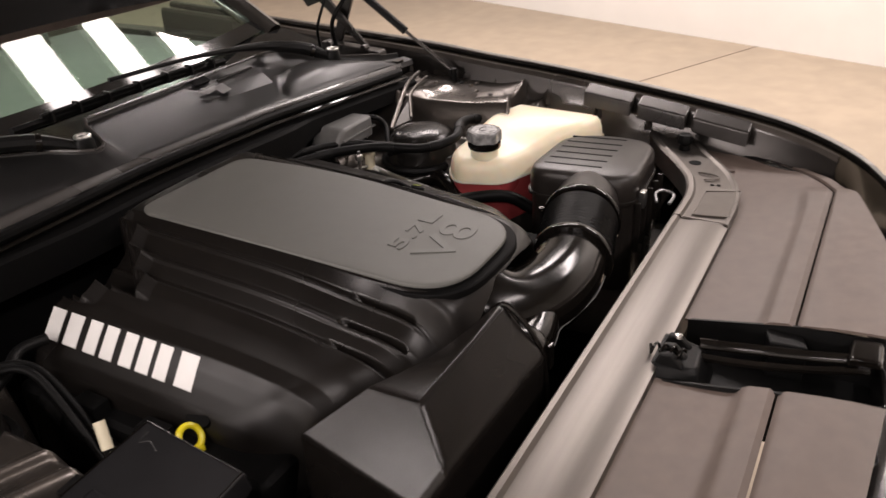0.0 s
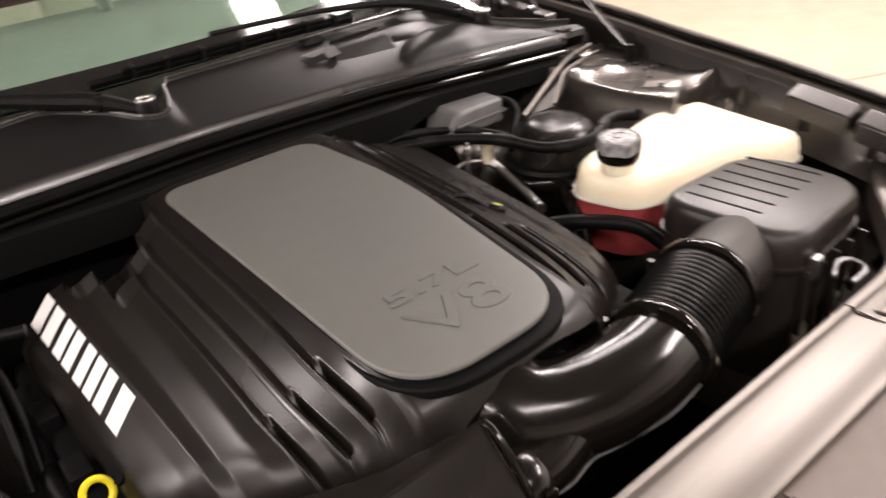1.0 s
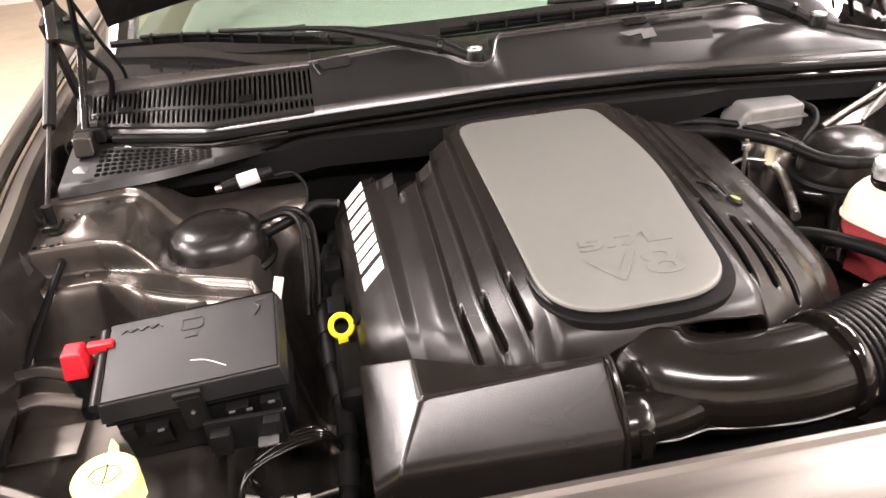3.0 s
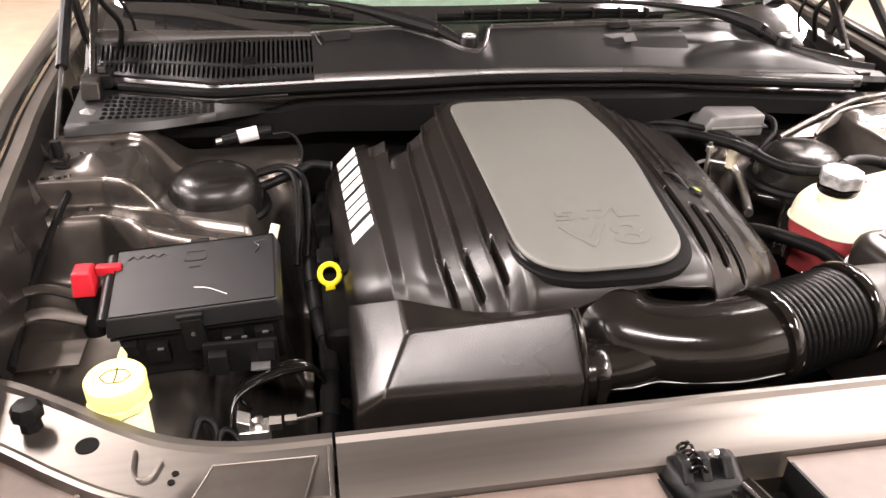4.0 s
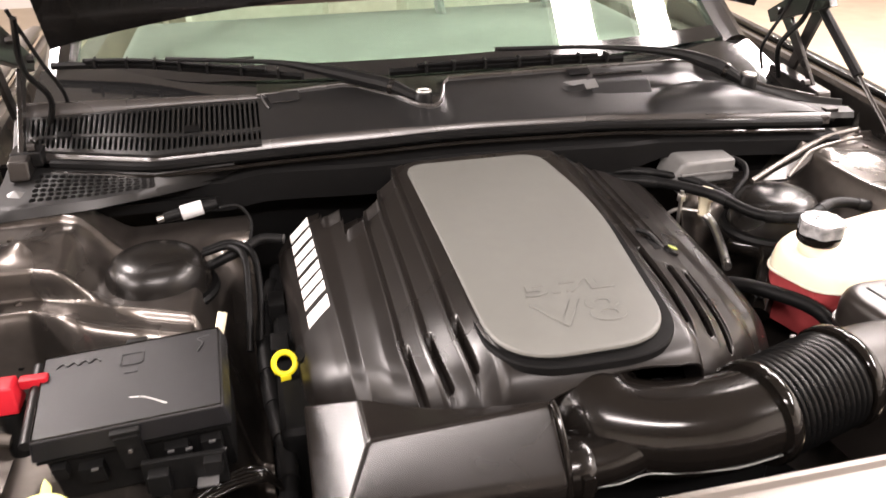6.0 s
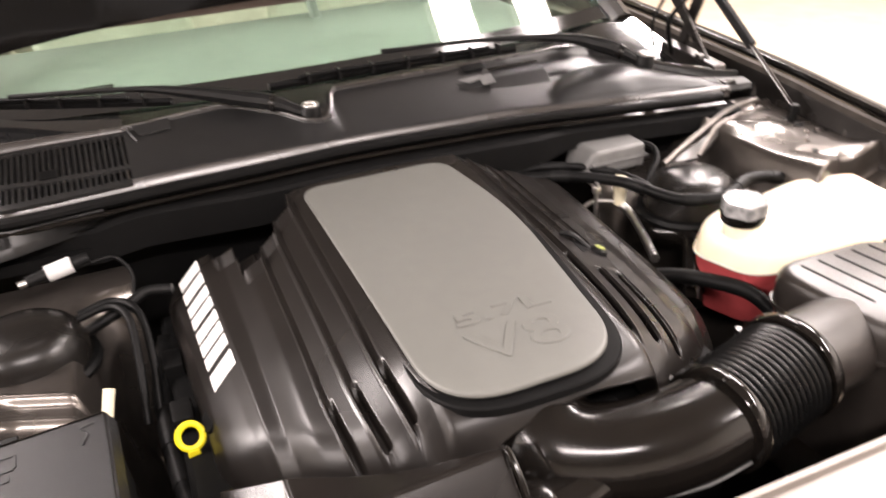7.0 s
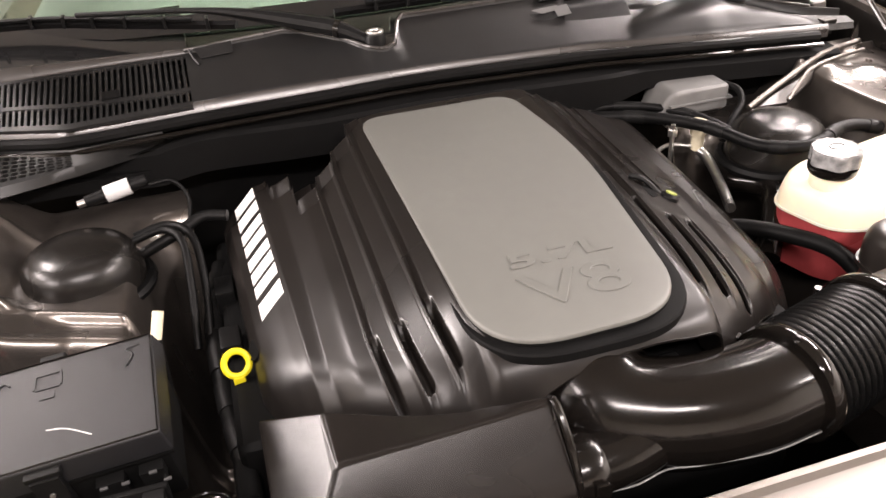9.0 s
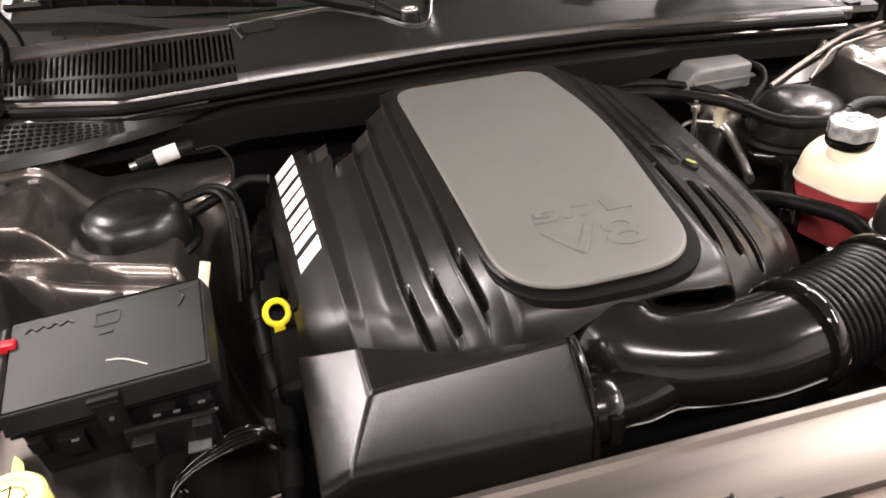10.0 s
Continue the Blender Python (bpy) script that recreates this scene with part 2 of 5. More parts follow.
def ceiling_lights():
    for x, y, sx, sy, share in LIGHTS:
        th = tagged(empty("ceiling_light", pose(x, y, 3.4)), "white rectangular ceiling light with a bright diffuser", "lamp", "ceiling lights")
        part("housing", box(0, 0, -0.02, sx + 0.06, sy + 0.06, 0.05, 0.01), WHITE, th)
        ld = bpy.data.lights.new("tube_light", "AREA")
        ld.shape, ld.size, ld.size_y = "RECTANGLE", sx, sy
        ld.energy, ld.color = LAMP * share, LAMP_COLOUR
        lo = new("tube_light", ld)
        lo.matrix_basis = pose(x, y, 3.35)


def wall_light():
    """A long fitting low on the west wall; panels turned to it mirror its tube."""
    th = tagged(empty("wall_light", pose(-4.99, 2.2, 1.86, 0, -90, 0)), "long white wall light with a bright diffuser", "lamp")
    part("housing", box(0, 0, 0.03, 0.66, 1.9, 0.05, 0.01), WHITE, th)
    ld = bpy.data.lights.new("wall_tube", "AREA")
    ld.shape, ld.size, ld.size_y = "RECTANGLE", 0.60, 1.8
    ld.energy, ld.color = LAMP * 1.6, LAMP_COLOUR
    new("wall_tube", ld).matrix_basis = pose(-4.93, 2.2, 1.86, 0, -90, 0)


# ---- the car's body ----
def fender(s):
    """Side s = -1 or 1: the wing's top with its inner flange."""
    th = tagged(empty("fender", pose(0, 0, 0)), "glossy black front fender beside the engine bay", "car fender", "front fenders")
    ys = [1.2, 0.7, 0.45, 0.3, 0.15, 0.0, -0.15, -0.3, -0.45, -0.6, -0.75, -0.88, -0.98, -1.06]

    knots = zip([0.56, 0.67, 0.755, 0.83, 0.872, 0.902, 0.925, 0.945, 0.97], [-1.06, -0.98, -0.9, -0.75, -0.5, -0.25, 0.0, 0.3, 1.2],
                [0.80, 0.825, 0.85, 0.875, 0.900, 0.920, 0.935, 0.955, 1.0])
    line = spline(list(knots), 14)

    def edge(y):
        return tuple(poly([p.y for p in line], [p[k] for p in line], y) for k in (0, 2))
    outer, inner, side = [], [], []
    for y in spline([(0, y, 0) for y in ys], 6):
        x, z = edge(y.y)
        prof = [(0.004, -0.012), (0.0, -0.002), (0.004, 0.004), (0.022, 0.006), (0.05, -0.006), (0.075, -0.04), (0.09, -0.12), (0.095, -0.3), (0.08, -0.5)]
        outer.append([(s * (x + a), y.y, z + b) for a, b in prof])
        prof2 = [(0.006, -0.022), (-0.002, -0.030), (-0.008, -0.028), (-0.011, -0.012), (-0.030, -0.008), (-0.036, -0.016)]
        prof3 = [(-0.035, -0.014), (-0.037, -0.020), (-0.040, -0.08), (-0.058, -0.115)]
        if y.y > -0.88:
            inner.append([(s * (x + a), y.y, z + b) for a, b in prof2])
            side.append([(s * (x + a), y.y, z + b) for a, b in prof3])
    part("wing_panel", thicken(grid(outer), 0.004), PAINT, th)
    # the ledge's lighter paint stands for the bright wall mirrored along it
    part("flange_ledge", thicken(grid(inner), 0.003), BAYPAINT, th)
    part("inner_flange", thicken(grid(side), 0.003), FLANGE, th)
    for y in (0.22, 0.08, -0.05, -0.2, -0.34, -0.47):
        x, z = edge(y)
        part("flange_tab", hull([(s * (x - 0.036), y - 0.014, z - 0.05), (s * (x - 0.036), y + 0.014, z - 0.05), (s * (x - 0.036), y, z - 0.02),
                                 (s * (x - 0.052), y, z - 0.075), (s * (x - 0.041), y - 0.014, z - 0.085), (s * (x - 0.041), y + 0.014, z - 0.085)]), FLANGE, th)
    for y0, y1, w in ((-0.31, -0.43, 0.040), (-0.445, -0.56, 0.040), (-0.575, -0.70, 0.038)) if s > 0 else ():
        x, z = edge(y0)
        x1, z1 = edge(y1)
        part("flange_bracket", hull([(s * (x - 0.030), y0, z - 0.004), (s * (x1 - 0.030), y1, z1 - 0.004), (s * (x - 0.030 - w), y0, z - 0.016), (s * (x1 - 0.030 - w), y1, z1 - 0.016),
                                     (s * (x - 0.034 - w), y0, z - 0.05), (s * (x1 - 0.034 - w), y1, z1 - 0.05)], 0.004), FLANGE, th)
    return th


def apron(s):
    """The inner wing: pressed sheet with steps round the strut tower."""
    th = tagged(empty("inner_wing", pose(0, 0, 0)), "glossy black pressed-metal inner wing round the strut tower", "car body panel", "inner wings")
    tx, ty = (0.595, 0.015) if s < 0 else (0.555, -0.015)
    rib = [Vector(p) for p in ((0.90, 0.168), (0.76, 0.172), (0.70, 0.14), (tx + 0.02, 0.09))]

    def near(x, y, line):
        best = 9.0
        for a, b in zip(line, line[1:]):
            t = max(0.0, min(1.0, (Vector((x, y)) - a).dot(b - a) / (b - a).length_squared))
            best = min(best, (Vector((x, y)) - a.lerp(b, t)).length)
        return best

    def height(x, y):
        ya = -0.02 - 0.42 * max(0.0, 0.775 - x) - (0.12 if s > 0 else 0.0)
        yb = ya - 0.052 - 0.02 * smooth01(0.78, 0.70, x) + 0.03 * smooth01(0.70, 0.60, x)
        hi = 0.872 - 0.055 * smooth01(0.74, 0.65, x) if s < 0 else 0.880 - 0.075 * smooth01(0.708, 0.664, x)
        z = 0.715 + (0.825 - 0.02 * smooth01(0.7, 0.6, x) - 0.715) * smooth01(yb - 0.045, yb + 0.004, y)
        z = z + (hi - z) * smooth01(ya - 0.007, ya + 0.003, y)
        z += 0.010 * math.exp(-(near(x, y, rib) / 0.008) ** 2) + 0.003 * math.exp(-((y - ya - 0.006) / 0.004) ** 2) + 0.003 * math.exp(-((y - yb - 0.008) / 0.005) ** 2)
        z += (0.020 if s < 0 else 0.010) * math.exp(-((x - 0.80) ** 2 + (y - 0.055) ** 2) / 0.0009)
        z += 0.010 * math.exp(-((x - 0.74) ** 2 + (y - 0.09) ** 2) / 0.0012)
        z -= 0.012 * math.exp(-((x - 0.68) ** 2 + (y - 0.08) ** 2) / 0.0016)
        z += 0.016 * math.exp(-((x - 0.73) ** 2 / 0.0015 + (y + 0.16) ** 2 / 0.006))
        z += 0.03 * smooth01(0.80, 0.87, x) * smooth01(-0.05, -0.2, y)
        z -= 0.30 * smooth01(0.535, 0.455, x) * smooth01(0.16, 0.02, y)
        z -= 0.30 * smooth01(0.62, 0.5, x) * smooth01(-0.22, -0.34, y)
        return z
    rows = []
    for i in range(260):
        y = 0.225 - 0.78 * i / 259
        rows.append([(s * (0.895 - 0.455 * j / 99), y, height(0.895 - 0.455 * j / 99, y)) for j in range(100)])
    part("panel", thicken(grid(rows), 0.003), BAYPAINT, th, smooth=180)
    for x, y in ((0.86, -0.005), (0.835, 0.0), (0.80, -0.035), (0.82, -0.16), (0.79, -0.19), (0.83, 0.10)):
        part("bolt_head", lathe([(0.0001, 0.004), (0.005, 0.0035), (0.006, 0.0), (0.006, -0.004), (0.0001, -0.004)], 12, pose(s * x, y, height(x, y) + 0.001)), BAYPAINT, th)
    # near-black discs laid on the uncut sheet give the holes their shade
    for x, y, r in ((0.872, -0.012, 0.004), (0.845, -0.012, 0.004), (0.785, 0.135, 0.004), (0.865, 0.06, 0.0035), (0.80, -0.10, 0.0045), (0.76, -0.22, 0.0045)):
        part("panel_hole_shade", lathe([(0.0001, 0.0), (r, 0.0), (r, -0.001), (0.0001, -0.001)], 14, pose(s * x, y, height(x, y) + 0.0022)), DARK, th)
    part("panel_hole_shade", lathe([(0.0001, 0.0), (0.009, 0.0), (0.009, -0.001), (0.0001, -0.001)], 16, pose(s * 0.85, 0.035, height(0.85, 0.035) + 0.0025) @ Matrix.Diagonal((1.6, 0.7, 1, 1))), DARK, th)
    if s > 0:
        brace = part("tower_brace", hull([(0.562, 0.070, 0.846), (0.745, 0.140, 0.882), (0.775, 0.128, 0.884), (0.700, 0.100, 0.880), (0.620, 0.052, 0.852),
                                          (0.565, 0.072, 0.840), (0.745, 0.142, 0.874), (0.775, 0.130, 0.876), (0.622, 0.054, 0.846)], 0.001), FLANGE, th, "folded brace from the tower to the firewall corner")
        part("brace_edge", tube([(0.548, 0.064, 0.850), (0.650, 0.104, 0.872), (0.745, 0.141, 0.889), (0.800, 0.158, 0.892), (0.868, 0.174, 0.892)], 0.0055, 10, 5), BAR, brace)
        part("brace_edge", tube([(0.622, 0.053, 0.856), (0.662, 0.079, 0.872), (0.703, 0.103, 0.885), (0.770, 0.122, 0.889), (0.850, 0.140, 0.888)], 0.0035, 10, 5), BAR, brace)
        tab = part("holed_tab", hull([(0.700, -0.082, 0.879), (0.770, -0.052, 0.886), (0.815, -0.100, 0.886), (0.740, -0.150, 0.872), (0.700, -0.080, 0.873), (0.768, -0.050, 0.880), (0.812, -0.100, 0.880), (0.740, -0.152, 0.866)], 0.002), BAYPAINT, th, "pressed tab with a round hole")
        # dark disc for the shade inside the tab's hole
        part("tab_hole_shade", lathe([(0.0001, 0.0), (0.0065, 0.0), (0.0065, -0.001), (0.0001, -0.001)], 14, pose(0.767, -0.090, 0.8875)), DARK, tab)
    return th


def strut_cap(s):
    x, y = (-0.595, 0.020) if s < 0 else (0.555, -0.012)
    th = tagged(empty("strut_tower_cap", pose(x, y, 0.81)), "domed satin black cap on the strut tower", "strut cap", "strut tower caps")
    prof = [(0.0001, 0.054), (0.025, 0.0535), (0.045, 0.0515), (0.060, 0.047), (0.072, 0.039), (0.080, 0.027), (0.084, 0.012), (0.086, -0.008), (0.088, -0.03), (0.0001, -0.03)]
    part("dome", lathe(prof, 48, Matrix.Diagonal((1, 0.94, 1, 1))), DOME, th, smooth=60)
    part("seal_ring", tube([(0.090 * math.cos(a), 0.084 * math.sin(a), -0.022) for a in [k * math.pi / 12 for k in range(25)]], 0.010, 8, 2), RUBBER, th)


def front_bar():
    th = tagged(empty("cross_member", pose(0, 0, 0)), "satin metal radiator cross member across the engine bay", "car cross member")

    def sect(x, y, w, z=0.82):
        return [(x, y + 0.012, z - 0.05), (x, y + 0.012, z - 0.004), (x, y + 0.009, z), (x, y + 0.001, z + 0.001), (x, y - 0.004, z - 0.005), (x, y - 0.010, z - 0.006),
                (x, y - 0.030, z - 0.005), (x, y - 0.036, z - 0.0035), (x, y - w + 0.01, z - 0.005), (x, y - w, z - 0.009), (x, y - w - 0.002, z - 0.05)]
    part("middle_rail", thicken(grid([sect(x, -0.647, 0.088) for x in np.linspace(-0.41, 0.413, 12)]), 0.003), BAR, th)
    for x, w in ((0.08, 0.030), (0.105, 0.02), (0.055, 0.02)):
        part("pressed_bead", tube([(x - w, -0.69, 0.8138), (x, -0.683, 0.8143), (x + w, -0.69, 0.8138)], 0.002, 8, 4), BAR, th)
    for s in (-1, 1):
        line = spline([(0.414, -0.647, 0), (0.52, -0.645, 0), (0.60, -0.625, 0), (0.665, -0.588, 0), (0.735, -0.54, 0), (0.80, -0.50, 0), (0.86, -0.475, 0)], 5)
        rows = []
        for i, p in enumerate(line):
            d = (line[min(i + 1, len(line) - 1)] - line[max(i - 1, 0)]).normalized()
            n = Vector((d.y, -d.x, 0))
            w = 0.088 - 0.008 * i / len(line)
            z = 0.8215
            q = lambda a, b: (s * (p.x + n.x * a), p.y + n.y * a, z + b)
            rows.append([q(-0.012, -0.05), q(-0.012, -0.004), q(-0.008, 0.0), q(0.002, 0.001), q(0.006, -0.005), q(0.03, -0.007), q(w - 0.012, -0.008), q(w - 0.006, -0.004), q(w, -0.005), q(w + 0.003, -0.05)])
        part("end_rail", thicken(grid(rows), 0.003), BAR, th)
        part("end_gusset", prism(rounded([(s * 0.432, -0.668), (s * 0.545, -0.666), (s * 0.57, -0.728), (s * 0.447, -0.732)], 0.008), 0.811, 0.8165, 0.001), BAYPAINT, th, "dark plate on the rail")
        edge = [(s * 0.432, -0.668, 0.8168), (s * 0.545, -0.666, 0.8168), (s * 0.57, -0.728, 0.8168), (s * 0.447, -0.732, 0.8168), (s * 0.432, -0.668, 0.8168)]
        part("gusset_bead", tube(edge, 0.0014, 6, 0), BAR, th)
        part("weld_mark", box(s * 0.418, -0.692, 0.8168, 0.004, 0.078, 0.002, 0.0008), BAR, th)
        # rail holes are dark discs coloured like their inner shade
        part("rail_hole_shade", lathe([(0.0001, 0.0), (0.013, 0.0), (0.013, -0.003), (0.0001, -0.003)], 20, pose(s * 0.688, -0.612, 0.8155)), DARK, th)
        for x, y in ((0.585, -0.67), (0.588, -0.682)):
            part("rail_hole_shade", lathe([(0.0001, 0.0), (0.004, 0.0), (0.004, -0.003), (0.0001, -0.003)], 12, pose(s * x, y, 0.8155)), DARK, th)
        part("wire_clip", tube([(s * 0.632, -0.632, 0.818), (s * 0.63, -0.66, 0.818), (s * 0.622, -0.675, 0.818), (s * 0.610, -0.672, 0.818), (s * 0.602, -0.65, 0.818)], 0.002, 6, 5), BAR, th)
        stop = tagged(empty("hood_stop", pose(s * 0.757, -0.572, 0.815)), "black rubber hood stop on the end rail", "bump stop", "hood stops")
        part("buffer", lathe([(0.0001, 0.036), (0.014, 0.035), (0.019, 0.026), (0.018, 0.018), (0.012, 0.012), (0.013, 0.0), (0.0001, 0.0)], 8), RUBBER, stop)


def front_cover():
    """The plastic panel between the cross member and the nose."""
    th = tagged(empty("radiator_panel_cover", pose(0, 0, 0)), "matte black plastic panel with pressed ribs ahead of the cross member", "trim panel")

    def yb(x):
        return poly([-0.86, -0.74, -0.62, -0.52, -0.41, 0.41, 0.52, 0.62, 0.74, 0.86], [-0.56, -0.63, -0.705, -0.735, -0.737, -0.737, -0.735, -0.705, -0.63, -0.56], x)

    def yf(x):
        return poly([-0.86, -0.78, -0.70, -0.6, -0.4, 0, 0.4, 0.6, 0.7, 0.78, 0.86], [-0.70, -0.80, -0.875, -0.925, -0.98, -1.005, -0.98, -0.925, -0.875, -0.80, -0.70], x)

    def zz(y, x):
        return 0.803 + 0.03 * smooth01(-0.74, -1.0, y) - 0.004 * abs(x)
    for nm, x0, x1 in (("panel", -0.86, -0.055), ("panel", 0.105, 0.86)):
        rows, strip = [], []
        for i in range(40):
            x = x0 + (x1 - x0) * i / 39
            b, f = yb(x), yf(x)
            m = max(f + 0.015, min(-0.886 + 0.12 * smooth01(0.62, 0.86, abs(x)), b - 0.04))
            row = []
            for j in range(20):
                y = b + (m - b) * j / 19
                z = zz(y, x) + 0.013 * smooth01(0.66, 0.78, j / 19) * smooth01(0.66, 0.60, abs(x)) - 0.006 * smooth01(0.96, 1.0, j / 19)
                row.append((x, y, z))
            rows.append(row)
            strip.append([(x, m - 0.003 + (f - m) * t, zz(m + (f - m) * t, x) + 0.012 * smooth01(0.66, 0.60, abs(x)) - 0.006 * smooth01(0.06, 0.0, t)) for t in (0, 0.03, 0.08, 0.4, 0.7, 0.95, 1.0)])
        part(nm, thicken(grid(rows), 0.004), PANEL, th)
        part("front_strip", thicken(grid(strip), 0.004), PANEL, th)
    for x0, x1, sgn in ((-0.0585, -0.0545, 1), (0.1045, 0.1085, -1)):
        part("trough_wall", hull([(x, y, z) for x in (x0, x1) for y, z in ((-0.742, 0.802), (-0.742, 0.75), (-1.0, 0.75), (-1.0, 0.836), (-0.90, 0.832))]), MATTE, th)
    part("trough_floor", box(0.025, -0.88, 0.757, 0.17, 0.26, 0.006), MATTE, th)
    part("foam_block", hull([(x, y, z) for x, y in ((0.07, -0.86), (0.102, -0.85), (0.102, -0.90), (0.075, -0.91)) for z in (0.76, 0.818)], 0.004), MATTE, th)
    part("round_emboss", tube([(0.66 + 0.045 * math.cos(a), -0.70 + 0.03 * math.sin(a), 0.803) for a in [0.3 + k * 0.25 for k in range(11)]], 0.003, 6, 2), PANEL, th)
    part("round_emboss", tube([(-0.66 + 0.045 * math.cos(a), -0.70 + 0.03 * math.sin(a), 0.803) for a in [0.3 + k * 0.25 for k in range(11)]], 0.003, 6, 2), PANEL, th)


def hood_latch():
    th = tagged(empty("hood_latch", pose(0, 0, 0)), "glossy black hood latch with its release lever", "hood latch")
    part("body", hull([(x, y, z) for x, y, z in ((-0.055, -0.735, 0.79), (0.055, -0.735, 0.79), (-0.04, -0.80, 0.77), (0.04, -0.80, 0.77), (-0.045, -0.72, 0.815), (0.04, -0.72, 0.815), (-0.03, -0.785, 0.812), (0.03, -0.78, 0.812))], 0.006), MATTE, th)
    for x in (-0.03, -0.008, 0.018):
        part("claw", hull([(x + a, y, z) for a in (-0.006, 0.006) for y, z in ((-0.725, 0.80), (-0.735, 0.828), (-0.750, 0.830), (-0.768, 0.812), (-0.765, 0.80))], 0.003), MATTE, th)
    part("rivet", lathe([(0.0001, 0.004), (0.005, 0.0035), (0.006, 0.0), (0.0001, 0.0)], 16, pose(0.0, -0.752, 0.838)), STEEL, th, "bright steel rivet")
    part("striker_spring", tube([(-0.02 + 0.008 * math.cos(k * 1.05), -0.765 + 0.002 * k, 0.825 + 0.008 * math.sin(k * 1.05)) for k in range(25)], 0.002, 6, 2), GLOSSY, th)
    part("lever", tube([(0.03, -0.775, 0.815), (0.05, -0.84, 0.812), (0.06, -0.92, 0.818), (0.07, -0.985, 0.825)], 0.008, 10, 6, squash=0.7), GLOSSY, th)
    part("lever", tube([(0.012, -0.775, 0.805), (0.03, -0.84, 0.800), (0.045, -0.92, 0.806), (0.06, -0.985, 0.815)], 0.006, 10, 6), GLOSSY, th)
    part("lever_handle", hull([(x, y, z) for x in (0.05, 0.10) for y, z in ((-0.955, 0.82), (-1.0, 0.825), (-0.995, 0.838), (-0.96, 0.835))], 0.005), GLOSSY, th)


def nose():
    th = tagged(empty("front_fascia", pose(0, 0, 0)), "glossy black front bumper fascia edge", "car bumper")
    rows = []
    for i in range(40):
        x = -0.82 + 1.64 * i / 39
        yf = poly([-0.82, -0.75, -0.6, -0.4, 0, 0.4, 0.6, 0.75, 0.82], [-0.66, -0.80, -0.90, -0.985, -1.02, -0.985, -0.90, -0.80, -0.66], x)
        rows.append([(x, yf + 0.02, 0.77), (x, yf + 0.012, 0.80), (x, yf - 0.01, 0.806), (x, yf - 0.05, 0.795), (x, yf - 0.085, 0.76), (x, yf - 0.10, 0.68), (x, yf - 0.09, 0.4)])
    part("fascia", thicken(grid(rows), 0.004), PAINT, th)


def under_bay():
    # plain sheets whose near-black colour supplies the bay's shade
    tagged(part("engine_bay_floor", box(0, -0.2, 0.42, 1.5, 1.1, 0.02), DARK, smooth=0), "engine bay floor, coloured near-black for its shadow", "undertray", kind="structure")
    tagged(part("radiator_wall", box(0, -0.665, 0.60, 1.45, 0.03, 0.36), DARK, smooth=0), "radiator shroud behind the cross member, coloured near-black for shade", "radiator", kind="structure")


def firewall():
    th = tagged(empty("firewall", pose(0, 0, 0)), "black firewall under the cowl", "car body panel", kind="structure")
    rows = []
    for i in range(40):
        x = -0.62 + 1.42 * i / 39
        y, z = seal_at(x)
        z -= 0.014 * smooth01(-0.40, -0.50, x)
        f = 0.022 * smooth01(-0.55, -0.46, x) + 0.028 * smooth01(-0.46, -0.15, x) * (1 - 0.8 * smooth01(0.30, 0.42, x))
        rows.append([(x, y - f, z - 0.085 + 0.025 * smooth01(0.30, 0.42, x)), (x, y - f + 0.002, z - 0.05), (x, y - f + 0.004, z - 0.030), (x, y - f + 0.010, z - 0.024), (x, y - 0.010, z - 0.022), (x, y + 0.02, z - 0.02), (x, y + 0.03, z - 0.06), (x, y + 0.04, 0.75), (x, y + 0.04, 0.42)])
    # near-black keeps the firewall as dark as the shade under the cowl
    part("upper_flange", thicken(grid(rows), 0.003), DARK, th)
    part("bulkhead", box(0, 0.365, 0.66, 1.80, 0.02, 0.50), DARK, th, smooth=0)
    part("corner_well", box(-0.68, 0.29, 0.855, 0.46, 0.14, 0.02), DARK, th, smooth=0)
    part("bright_dot", lathe([(0.0001, 0.003), (0.004, 0.002), (0.005, 0.0), (0.0001, 0.0)], 12, pose(0.512, curve_y(0.512) - 0.020, 0.898, 90, 0, 0)), WHITE, th, "small white plug")


